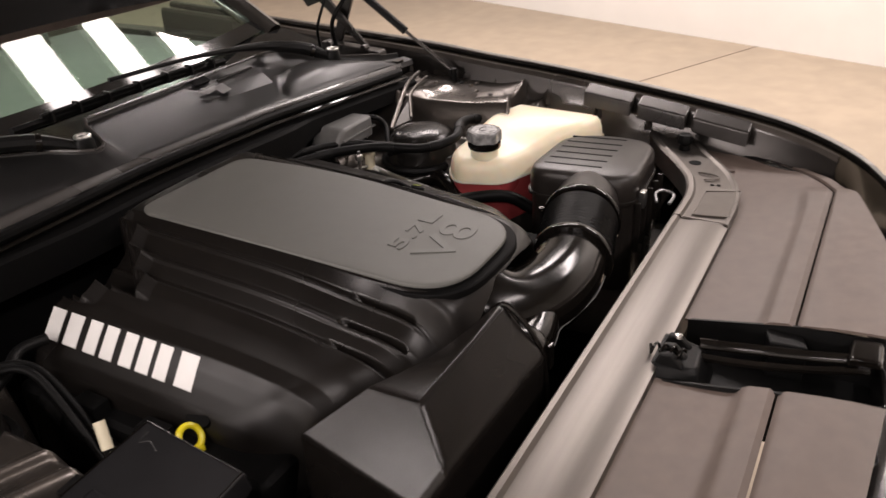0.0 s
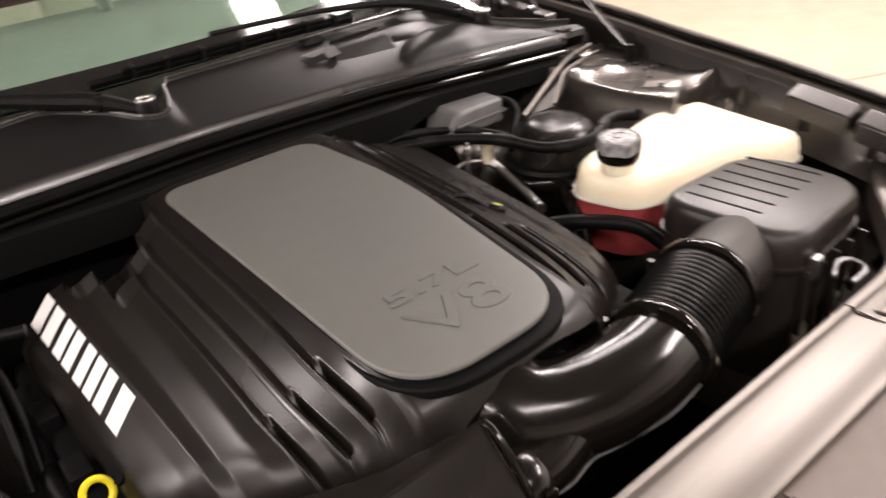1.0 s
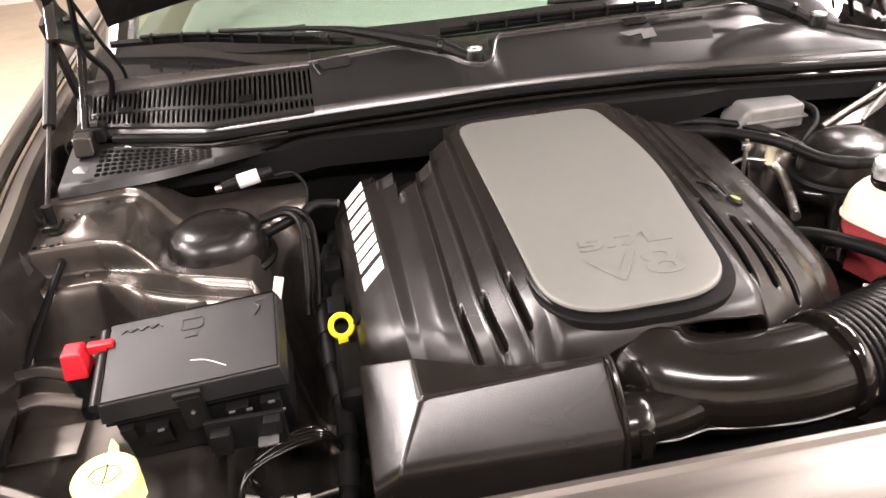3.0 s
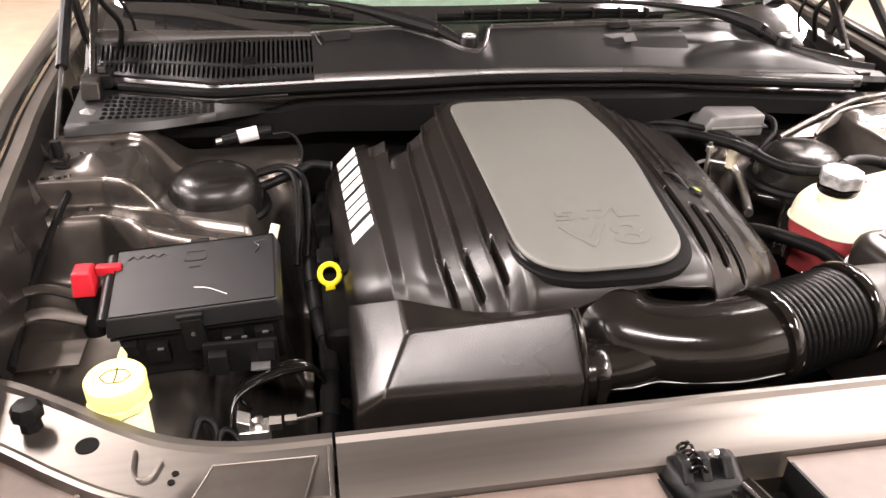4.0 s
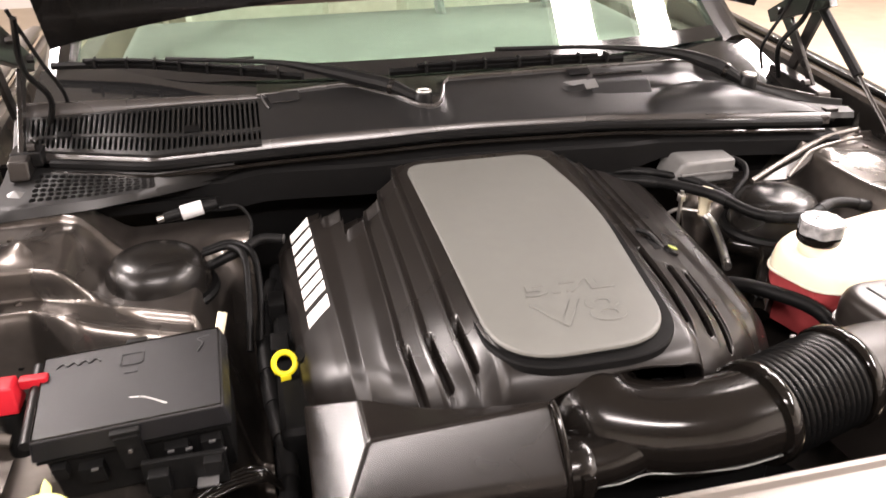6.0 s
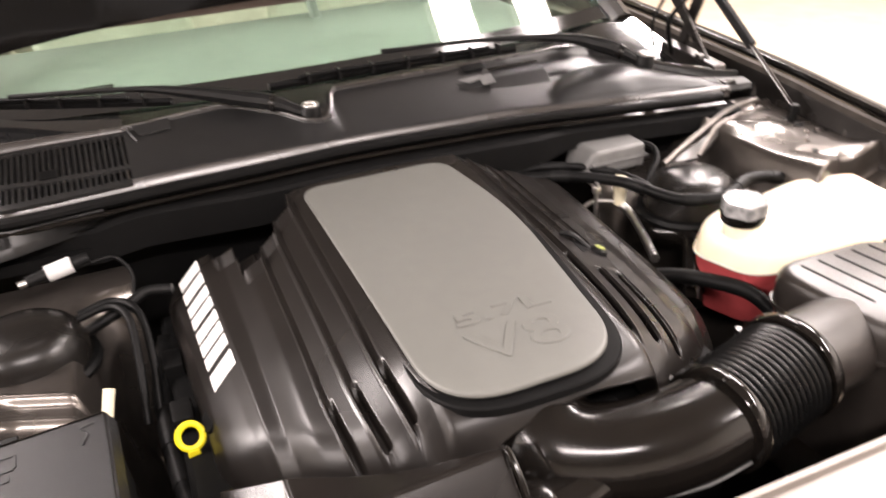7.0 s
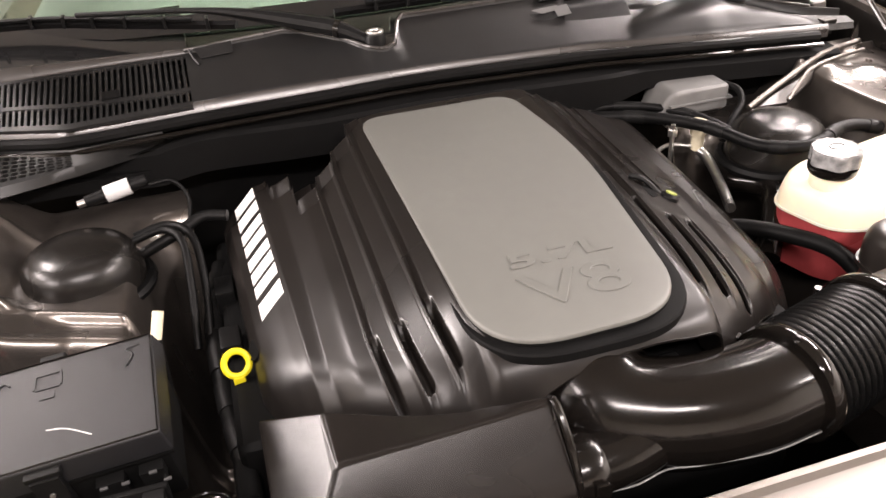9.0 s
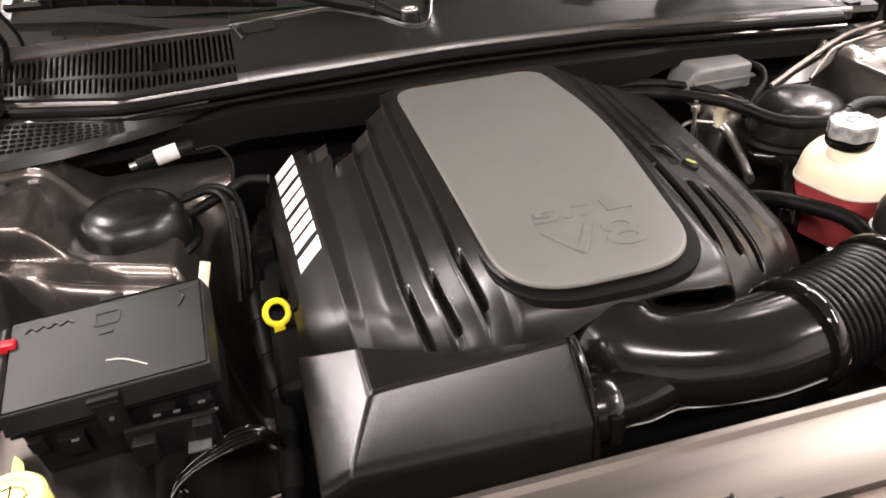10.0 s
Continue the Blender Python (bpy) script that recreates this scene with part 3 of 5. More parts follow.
# ---- cowl, glass, wipers, hood ----
def cowl():
    th = tagged(empty("cowl_panel", pose(0, 0, 0)), "grained black plastic cowl panel below the windshield", "cowl panel")

    def lip(x):
        y = poly([-0.40, -0.36, -0.34, -0.22, -0.19, -0.12, -0.085, -0.05, -0.03, -0.012, 0.0, 0.30, 0.50, 0.60, 0.70, 0.80, 0.88],
                 [0.405, 0.405, 0.412, 0.424, 0.420, 0.365, 0.312, 0.302, 0.318, 0.385, 0.408, 0.412, 0.425, 0.43, 0.33, 0.25, 0.23], x)
        z = poly([-0.40, -0.22, -0.12, -0.06, -0.03, 0.0, 0.30, 0.55, 0.62, 0.72, 0.88], [0.995, 1.0, 0.987, 0.976, 0.980, 1.0, 1.0, 0.995, 0.985, 0.955, 0.935], x)
        return y, z
    rows, gutter = [], []
    for x in np.linspace(-0.40, 0.86, 150):
        fy, fz = curve_y(x) + 0.014, curve_z(x) + 0.002
        ly, lz = lip(x)
        side = ((x - 0.59) / 0.19) ** 2
        step = 0.010 * smooth01(0.34, 0.42, x)
        row = [(x, fy, fz - 0.012), (x, fy + 0.005, fz)]
        for k in range(1, 24):
            t = k / 24
            row.append((x, fy + (ly - fy) * t, fz + (lz - fz) * t + 0.024 * smooth01(-0.05, 0.25, t) * math.sqrt(max(0.0, 1 - side - (t / 0.62) ** 2)) - step * smooth01(0.55, 0.62, t) * (1 - smooth01(0.9, 1.0, t))))
        row += [(x, ly - 0.003, lz - 0.001), (x, ly - 0.0015, lz + 0.004), (x, ly + 0.002, lz + 0.004), (x, ly + 0.004, lz - 0.004), (x, ly + 0.007, lz - 0.05)]
        rows.append(row)
        gutter.append([(x, ly + 0.006, lz - 0.049), (x, max(ly + 0.02, 0.50), 0.955), (x, 0.62, 0.985)])
    part("panel", grid(rows), GRAIN, th, smooth=40)
    part("rear_gutter", grid(gutter), FRIT, th)
    slope = []
    for x in np.linspace(-0.845, 0.80, 110):
        fy, fz = curve_y(x) + 0.0185, curve_z(x) + 0.0035
        k = 1 - 0.45 * smooth01(-0.25, 0.10, x)
        slope.append([(x, fy + 0.001, fz - 0.002), (x, fy, fz), (x, fy - 0.002 * k, fz - 0.0018 * k), (x, fy - 0.0103 * k, fz - 0.0165 * k), (x, fy - 0.0110 * k, fz - 0.0190 * k), (x, fy - 0.008 * k, fz - 0.026)])
    part("front_slope", thicken(grid(slope), 0.002), EDGE, th, "smooth front edge sloping to the seal")

    part("lip_bead", tube([(x, lip(x)[0] + 0.0005, lip(x)[1] + 0.005) for x in np.linspace(-0.40, 0.80, 90)], 0.0034, 8, 0), EDGE, th)

    def g(x, t, h=0.0):
        y0, z0, y1, z1 = curve_y(x) + 0.016, curve_z(x) + 0.004, 0.410, 0.993 - 0.004 * smooth01(0.5, 0.85, -x)
        return Vector((x, y0 + (y1 - y0) * t, z0 + (z1 - z0) * t + h))
    # near-black sheet below the slats stands for the shade in the grille
    part("grille_well_shade", grid([[g(x, t, -0.03) for t in (0, 0.5, 1)] for x in np.linspace(-0.85, -0.40, 16)]), DARK, th)

    def rail(a, b, wave):
        rows = []
        for x in np.linspace(-0.845, -0.40, 40):
            w = wave * (math.sin((x + 0.85) * 11) * 0.6 + 0.3)
            rows.append([g(x, a + w, -0.004), g(x, a + w, 0.001), g(x, b + w, 0.001), g(x, b + w, -0.004)])
        part("grille_rail", thicken(grid(rows), 0.003), GRAIN, th)
    rail(-0.06, 0.03, 0)
    rail(0.26, 0.33, 0.10)
    rail(0.92, 1.0, 0)
    rows = []
    for x in np.linspace(-0.845, -0.40, 20):
        e, k = g(x, 0.97, 0.001), poly([-0.84, -0.5, -0.40], [0.024, 0.012, 0.007], x)
        rows.append([e + Vector((0, b * k, c * k)) for b, c in ((-0.10, -0.12), (0.0, 0.0), (0.14, 0.20), (0.46, 0.90), (0.62, 1.0), (0.80, 1.0), (1.0, 0.9), (1.2, -1.0))])
    part("grille_lip", thicken(grid(rows), 0.003), EDGE, th)
    n = 44
    for k in range(n):
        x = -0.835 + 0.428 * k / (n - 1)
        part("slat", hull([g(x + a, t, h) for a in (-0.0021, 0.0021) for t in (0.0, 0.96) for h in (0.0, -0.014)]), GRAIN, th, smooth=0)
    part("grille_end", hull([g(-0.845 + a, t, h) for a in (-0.02, 0.008) for t in (-0.05, 1.0) for h in (0.002, -0.02)], 0.002), GRAIN, th)
    for x in (-0.77, -0.53):
        part("grille_clip", hull([g(x + a, t, h) for a in (-0.014, 0.014) for t in (0.32, 0.46) for h in (0.004, -0.004)], 0.001), DARK, th)
    part("rear_shelf", thicken(grid([[(x, 0.418, 0.985), (x, 0.424, 0.955), (x, 0.50, 0.970), (x, 0.58, 0.992), (x, 0.66, 1.015)] for x in np.linspace(-0.86, -0.40, 12)]), 0.003), FRIT, th, "glossy black lower glass edge")
    part("tab", hull([(-0.385, 0.405, 1.003), (-0.315, 0.407, 1.005), (-0.375, 0.375, 0.990), (-0.315, 0.38, 0.992), (-0.35, 0.39, 0.98)], 0.002), GRAIN, th)
    part("tab_edge", tube([(-0.392, 0.405, 1.0), (-0.386, 0.38, 0.992), (-0.378, 0.36, 0.985)], 0.0025, 6, 4), GRAIN, th)
    part("clip_plate", hull([(0.318, 0.366, 0.999), (0.435, 0.366, 0.999), (0.44, 0.336, 0.990), (0.438, 0.300, 0.966), (0.30, 0.300, 0.966), (0.30, 0.342, 0.990)], 0.004), GRAIN, th)
    part("clip_plate", hull([(0.238, 0.348, 0.988), (0.30, 0.348, 0.988), (0.30, 0.302, 0.964), (0.262, 0.302, 0.964), (0.262, 0.33, 0.976)], 0.002), GRAIN, th)
    part("metal_clip", hull([(0.243, 0.350, 0.9945), (0.300, 0.354, 0.9965), (0.300, 0.340, 0.992), (0.262, 0.336, 0.989), (0.27, 0.345, 0.986)], 0.001), LABELGREY, th, "pale metal clip")
    part("metal_clip", hull([(0.288, 0.345, 0.996), (0.318, 0.348, 0.998), (0.318, 0.322, 0.986), (0.288, 0.320, 0.984), (0.30, 0.335, 0.980)], 0.001), LABELGREY, th, "pale metal clip")
    part("plate_crease", tube([(0.320, 0.364, 1.0), (0.378, 0.365, 1.0005), (0.434, 0.365, 1.0)], 0.0025, 8, 3), INTAKE, th)
    # dark block coloured for the shade of a notch in the lip
    part("notch", hull([(0.272, 0.405, 1.006), (0.325, 0.407, 1.006), (0.272, 0.385, 0.998), (0.325, 0.387, 0.998), (0.3, 0.395, 0.985)], 0.001), DARK, th)


def hood_seal():
    th = tagged(empty("hood_seal", pose(0, 0, 0)), "black rubber hood seal along the cowl edge", "rubber seal")
    pts = [(x, *seal_at(x)) for x in np.linspace(-0.79, 0.76, 27)]
    part("bulb", tube(pts, 0.0105, 10, 2), RUBBER, th)
    part("base_strip", tube([(x, y - 0.017, z - 0.012) for x, y, z in pts], 0.0045, 8, 2), GLOSSY, th)
    part("end_block", hull([(-0.86 + a, 0.30 + b, 0.925 + c) for a in (0, 0.055) for b in (0, 0.05) for c in (0, 0.03)], 0.005), MATTE, th)
    part("end_block", hull([(0.755 + a, 0.20 + b, 0.905 + c) for a in (0, 0.06) for b in (0, 0.045) for c in (0, 0.028)], 0.005), FLANGE, th)
    part("end_clip", hull([(0.79 + a, 0.19 + b, 0.93 + c) for a in (0, 0.03) for b in (0, 0.02) for c in (0, 0.008)], 0.002), FLANGE, th)


def windshield():
    th = tagged(empty("windshield", pose(0, 0, 0)), "green-tinted curved windshield glass", "windshield")
    rows = []
    for i in range(20):
        t = i / 19
        row = []
        for j in range(30):
            x = -0.80 + 1.60 * j / 29
            c = (x / 0.8) ** 2
            row.append((x * (1 - 0.12 * t), 0.515 + 0.78 * t + 0.13 * c * (1 - 0.2 * t), 0.985 + 0.47 * t - 0.03 * c * t))
        rows.append(row)
    bm = grid(rows)
    g = part("glass", thicken(bm, 0.005), GLASS, th)
    g.visible_shadow = False
    low = [[(p[0], p[1] - 0.003, p[2] + 0.006) for p in row] for row in (rows[0], [tuple(0.5 * (a + b) for a, b in zip(p, q)) for p, q in zip(rows[0], rows[1])], rows[1])]
    part("black_border", grid(low), FRIT, th, "black painted border of the glass")
    tagged(part("dashboard", box(0, 1.0, 0.90, 1.5, 0.75, 0.12, 0.04, 4), DASH), "dark grained dashboard behind the windshield", "dashboard")
    tagged(part("steering_wheel", tube([(0.36 + 0.18 * math.cos(a), 1.28 + 0.06 * math.sin(a), 1.0 + 0.17 * math.sin(a)) for a in [k * math.pi / 12 for k in range(25)]], 0.016, 10, 2), DASH), "black steering wheel behind the glass", "steering wheel")
    shell = tagged(empty("car_cabin", pose(0, 0, 0)), "black car cabin with roof and pillars", "car cabin")
    for s in (-1, 1):
        part("pillar", tube([(s * 0.83, 0.64, 0.97), (s * 0.80, 1.0, 1.2), (s * 0.74, 1.45, 1.43)], 0.035, 10, 4), PAINT, shell)
    part("roof", box(0, 2.1, 1.44, 1.46, 1.5, 0.05, 0.02), PAINT, shell)
    part("rear_bulkhead", box(0, 2.8, 0.95, 1.6, 0.05, 0.95), HEAD, shell)
    part("headliner", box(0, 2.1, 1.405, 1.42, 1.45, 0.01), HEAD, shell)
    for s in (-1, 1):
        seat = part("seat_back", box(s * 0.38, 1.75, 0.9, 0.5, 0.14, 0.7, 0.05, 3), HEAD, shell, "pale cloth seat back")
        part("headrest", box(s * 0.38, 1.77, 1.30, 0.26, 0.1, 0.16, 0.04, 3), HEAD, seat)
        part("door_panel", box(s * 0.84, 1.8, 0.7, 0.05, 2.1, 0.5), PAINT, shell)


def wiper(pivot, arm, blade):
    th = tagged(empty("windshield_wiper", pose(0, 0, 0)), "black windshield wiper resting at the glass base", "wiper", "windshield wipers")
    p = Vector(pivot)
    part("pivot_cap", lathe([(0.0001, 0.022), (0.014, 0.02), (0.018, 0.012), (0.019, -0.02), (0.0001, -0.02)], 20, pose(*pivot)), RUBBER, th)
    part("pivot_ring", tube([(p.x + 0.0125 * math.cos(a), p.y + 0.0125 * math.sin(a), p.z + 0.021) for a in [k * math.pi / 8 for k in range(17)]], 0.0038, 8, 2), STEEL, th, "bright pivot ring")
    part("arm", tube([pivot] + arm, lambda t: 0.010 + 0.006 * smooth01(0.0, 0.25, t) - 0.011 * smooth01(0.35, 0.85, t), 10, 8), MATTE, th)
    part("arm_collar", lathe([(0.011, -0.006), (0.0165, -0.005), (0.0165, 0.005), (0.011, 0.006)], 16, along(arm[0], arm[1])), GLOSSY, th)
    b = spline(blade, 8)
    part("blade", tube(b, 0.009, 6, 0), RUBBER, th)
    part("blade_spine", tube([(q.x, q.y - 0.006, q.z + 0.012) for q in b[3:-3]], 0.005, 6, 0), MATTE, th)
    for k in range(2, len(b) - 2, 3):
        q = b[k]
        part("blade_clip", box(q.x, q.y - 0.004, q.z + 0.006, 0.006, 0.024, 0.022, 0.001), MATTE, th)


def hood():
    th = tagged(empty("hood", pose(0, 0.50, 1.165, 0, 0, 0)), "raised black hood with its underside panel", "car hood")
    rows = []
    a = radians(62)
    for i in range(20):
        t = 1.45 * i / 19
        row = []
        for j in range(24):
            x = -0.80 + 1.60 * j / 23
            w = 1 - 0.10 * smooth01(1.0, 1.45, t)
            z = 0.03 * (1 - (x / 0.8) ** 2)
            sag = 0.075 * abs(x / 0.8) ** 2.4 * (1 - smooth01(0.0, 0.5, t))
            row.append((x * w, -t * math.cos(a) - z * math.sin(a) + 0.4 * sag, t * math.sin(a) + z * math.cos(a) - sag))
        rows.append(row)
    part("outer_skin", thicken(grid(rows), 0.004), PAINT, th)
    part("inner_frame", box(0, -0.70 * math.cos(a) , 0.70 * math.sin(a) - 0.03, 1.5, 1.34, 0.03, 0.012, m=None), HOODIN, th, "dull brown-black inner hood frame",
         m=Matrix.Translation((0, -0.70 * math.cos(a) + 0.03, 0.70 * math.sin(a) - 0.03)) @ pose(0, 0, 0, -62, 0, 0) @ Matrix.Translation((0, 0.70 * math.cos(a), -0.70 * math.sin(a) + 0.03)))
    bpy.context.view_layer.update()
    return th


def gas_strut(s):
    th = tagged(empty("gas_strut", pose(0, 0, 0)), "thin black gas strut holding the hood up", "gas strut", "hood gas struts")
    lo, hi = Vector((s * 0.862, 0.065, 0.905)), Vector((s * 0.868, 0.42, 1.145))
    mid = lo.lerp(hi, 0.40)
    part("rod", tube([lo, mid], 0.0045, 8, 1), FLANGE, th)
    part("cylinder", tube([mid, hi], 0.011, 10, 1), MATTE, th)
    part("ball_socket", tube([lo - Vector((0, 0, 0.028)), lo + Vector((0, 0, 0.008))], 0.009, 10, 1), MATTE, th)
    part("mount", box(lo.x, lo.y, lo.z - 0.035, 0.03, 0.04, 0.024, 0.006), FLANGE, th)


def hinge(s, hood_thing):
    x = s * 0.84
    base = part("hood_hinge", hull([(x + a, y, z) for a in (-0.018, 0.018) for y, z in ((0.26, 0.915), (0.46, 0.925), (0.46, 0.965), (0.27, 0.95))], 0.005), FLANGE, None, "black stamped hinge at the cowl end")
    base.parent = hood_thing
    base.matrix_parent_inverse = hood_thing.matrix_world.inverted()
    part("lower_link", hull([(x + a, y, z) for a in (-0.005, 0.005) for y, z in ((0.30, 0.945), (0.33, 0.955), (0.45, 1.10), (0.48, 1.085))], 0.002), FLANGE, base)
    part("upper_link", hull([(x + s * 0.024 + a, y, z) for a in (-0.005, 0.005) for y, z in ((0.42, 0.955), (0.45, 0.95), (0.37, 1.16), (0.335, 1.15))], 0.002), FLANGE, base)
    part("bracket", hull([(x + a, y, z) for a in (-0.010, 0.010) for y, z in ((0.30, 1.13), (0.34, 1.19), (0.52, 1.08), (0.50, 1.055))], 0.003), FLANGE, base)
    part("hood_arm", tube([(x + s * 0.02, 0.48, 1.09), (x + s * 0.01, 0.36, 1.18), (x - s * 0.02, 0.24, 1.34)], 0.018, 10, 4), FLANGE, base)
    for y, z in ((0.315, 0.958), (0.46, 1.09), (0.43, 0.96), (0.36, 1.15)):
        part("pivot_bolt", tube([(x - s * 0.012, y, z), (x - s * 0.026, y, z)], 0.009, 8, 1), FLANGE, base)
    part("wiring", tube([(x - s * 0.03, 0.40, 0.95), (x - s * 0.055, 0.385, 1.03), (x - s * 0.03, 0.35, 1.10), (x - s * 0.05, 0.30, 1.2)], 0.006, 8, 6), RUBBER, base)
    part("wiring", tube([(x - s * 0.05, 0.44, 0.96), (x - s * 0.075, 0.42, 1.02), (x - s * 0.05, 0.40, 1.10), (x - s * 0.02, 0.38, 1.2)], 0.004, 8, 6), RUBBER, base)


# ---- engine ----
def cover_front(x):
    return -0.53 + 1.35 * x * x


def cover_edge(x):
    """The cut front edge: arched up over the intake tube."""
    if x < -0.17:
        return cover_front(x)
    return poly([-0.17, -0.115, -0.04, 0.045, 0.0924, 0.1435, 0.18, 0.206, 0.275, 0.33, 0.41], [-0.497, -0.496, -0.491, -0.486, -0.484, -0.477, -0.458, -0.438, -0.394, -0.36, -0.30], x)


def cover_rear(x):
    return 0.165 - 0.16 * x * x


# cross-section of the cover's side, from the middle outwards: ledges with raised lips between dark risers
RIBBED = ([0.0, 0.125, 0.143, 0.147, 0.160, 0.1625, 0.1695, 0.172, 0.1745, 0.177, 0.198, 0.2005, 0.2070, 0.2095, 0.212, 0.2145, 0.2305, 0.233,
           0.2385, 0.241, 0.2435, 0.263, 0.268, 0.294, 0.300, 0.318, 0.335, 0.353, 0.370, 0.382, 0.388],
          [0.0, -0.001, -0.0035, -0.006, -0.0135, -0.0155, -0.0158, -0.0140, -0.0160, -0.0190, -0.0325, -0.0345, -0.0348, -0.0330, -0.0350, -0.0385, -0.0495, -0.0515,
           -0.0518, -0.0500, -0.0520, -0.0585, -0.0610, -0.0765, -0.0780, -0.0815, -0.095, -0.112, -0.130, -0.152, -0.24])
VALLEY = ([0.0, 0.125, 0.143, 0.150, 0.2435, 0.263, 0.268, 0.294, 0.300, 0.318, 0.335, 0.353, 0.370, 0.382, 0.388],
          [0.0, -0.001, -0.0035, -0.008, -0.0525, -0.0585, -0.0610, -0.0765, -0.0780, -0.0815, -0.095, -0.112, -0.130, -0.152, -0.24])
PLAIN = ([0.0, 0.125, 0.143, 0.150, 0.2435, 0.318, 0.335, 0.353, 0.370, 0.382, 0.388],
         [0.0, -0.001, -0.0035, -0.008, -0.0525, -0.0830, -0.095, -0.112, -0.130, -0.152, -0.24])
# gutters cut into the ledges: distance from the middle, rear end, front end
GUTTERS_LEFT = [(0.1645, -0.325, -0.421), (0.2020, -0.325, -0.425), (0.2340, -0.325, -0.440)]
GUTTERS_RIGHT = [(0.1645, -0.225, -0.392), (0.2010, -0.255, -0.405), (0.2320, -0.258, -0.415)]


def rear_cut(a):
    """The stepped rear edge of the ribs."""
    return poly([0.148, 0.170, 0.1735, 0.206, 0.2095, 0.238, 0.2415, 0.272, 0.275, 0.302, 0.306], [0.150, 0.138, 0.090, 0.080, 0.047, 0.040, 0.010, 0.000, 0.085, 0.085, 0.165], a)


def cover_shift(u, y, side):
    """How far the cross-section is drawn in at the distance u from the middle."""
    d = -0.045 * (y + 0.15) * smooth01(0.27, 0.33, u)
    if side > 0:
        d += 0.007 * smooth01(0.12, 0.18, u)
    if y < -0.31:
        d += 0.0095 * (min(0.13, -0.31 - y) / 0.11) ** 2 * smooth01(0.11, 0.19, u)
    return d


def cover_across(x, y):
    """Distance from the middle along the cover's cross-section."""
    u = abs(x)
    for k in range(6):
        u = abs(x) + cover_shift(u, y, x)
    return u


def cover_height(x, y):
    a = cover_across(x, y)
    ribs = 1 - smooth01(-0.425, -0.455, y) if x < 0 else 1 - smooth01(-0.395, -0.43, y)
    if x > 0:
        ribs *= 1 - smooth01(-0.165, -0.178, y) * smooth01(-0.262, -0.245, y) * smooth01(0.17, 0.19, a)
    dale = 1 - smooth01(-0.36, -0.43, y)
    p, v, r = poly(*PLAIN, a), poly(*VALLEY, a), poly(*RIBBED, a)
    z = p + dale * (v - p) + ribs * (r - v)
    z += 0.932 + 0.04 * (y - 0.1)
    side = smooth01(0.13, 0.17, a)
    if y < -0.15:
        z -= side * 0.026 * ((-0.15 - y) / 0.27) ** 2
    d = y - cover_front(x)
    reach = 0.075 + 0.1 * a
    if d < reach:
        z -= 0.085 * (1 - max(d, -0.02) / reach) ** 3
    z -= 0.012 * smooth01(-0.39, -0.465, y) * (1 - smooth01(0.15, 0.20, a))
    if y < -0.47:
        z -= 0.018 * min(1.5, (-0.47 - y) / 0.03) ** 2 * (1 - smooth01(0.15, 0.20, a))
    if x > 0:
        z -= 0.009 * smooth01(0.085, 0.115, x) * smooth01(-0.05, -0.2, y) * (1 - smooth01(-0.39, -0.465, y)) * (1 - smooth01(0.148, 0.172, a))
    d = cover_rear(x) - y
    if d < 0.03:
        z -= 0.08 * (1 - max(d, -0.01) / 0.03) ** 2
    s = rear_cut(a) - y
    if x < 0 and 0.148 < a < 0.306:
        if 0 < s < 0.026:
            z += 0.36 * (0.026 - s)
        elif s <= 0:
            z += 0.0094 - 0.06 * smooth01(0.0, 0.012, -s)
    for c, y0, y1 in GUTTERS_LEFT if x < 0 else GUTTERS_RIGHT:
        w = 0.0056 if x < 0 else 0.0044
        t = min(1.0, max(0.0, (y - y0) / (y1 - y0)))
        q = math.hypot(a - c, (y - (y0 + (y1 - y0) * t))) / w
        if q < 1.0:
            z -= 0.013 * (1 - smooth01(0.62, 1.0, q)) * (smooth01(0.0, 0.25, t) if x < 0 else 0.5 + 0.5 * smooth01(0.0, 0.2, t))
    return z


PAD_OUTLINE = [(-0.147, 0.119), (0.108, 0.112), (0.138, -0.10), (0.094, -0.475), (-0.138, -0.475)]
PAD_CORNERS = [0.032, 0.036, 0.24, 0.085, 0.095]
CHANNEL_OUTLINE = [(-0.151, 0.126), (0.116, 0.121), (0.154, -0.10), (0.111, -0.490), (-0.145, -0.487)]


def pad_z(y, x=0.0):
    return 0.9355 + 0.04 * (y - 0.1) - 0.22 * x * x


def on_cover(x, y, h):
    return Vector((x, y, cover_height(x, y) + h))


def letter_block(th, y0, y1, slant):
    """A plain white slanted block on the cover's sloping left face."""
    bm = bmesh.new()
    top, low = [], []
    for y, s0 in ((y0, 0), (y1, 0)):
        xc = -0.3395 - 0.04 * (y + 0.18)
        top.append([on_cover(xc - 0.0175, y - slant, 0.0022), on_cover(xc + 0.0175, y + slant, 0.0022)])
        low.append([on_cover(xc - 0.0175, y - slant, -0.004), on_cover(xc + 0.0175, y + slant, -0.004)])
    v = [bm.verts.new(p) for p in (top[0][0], top[0][1], top[1][1], top[1][0])]
    w = [bm.verts.new(p) for p in (low[0][0], low[0][1], low[1][1], low[1][0])]
    bm.faces.new(v)
    bm.faces.new(w[::-1])
    for i in range(4):
        bm.faces.new((v[i], w[i], w[(i + 1) % 4], v[(i + 1) % 4]))
    part("badge_bar", bm, WHITE, th, "plain white raised bar", smooth=0)


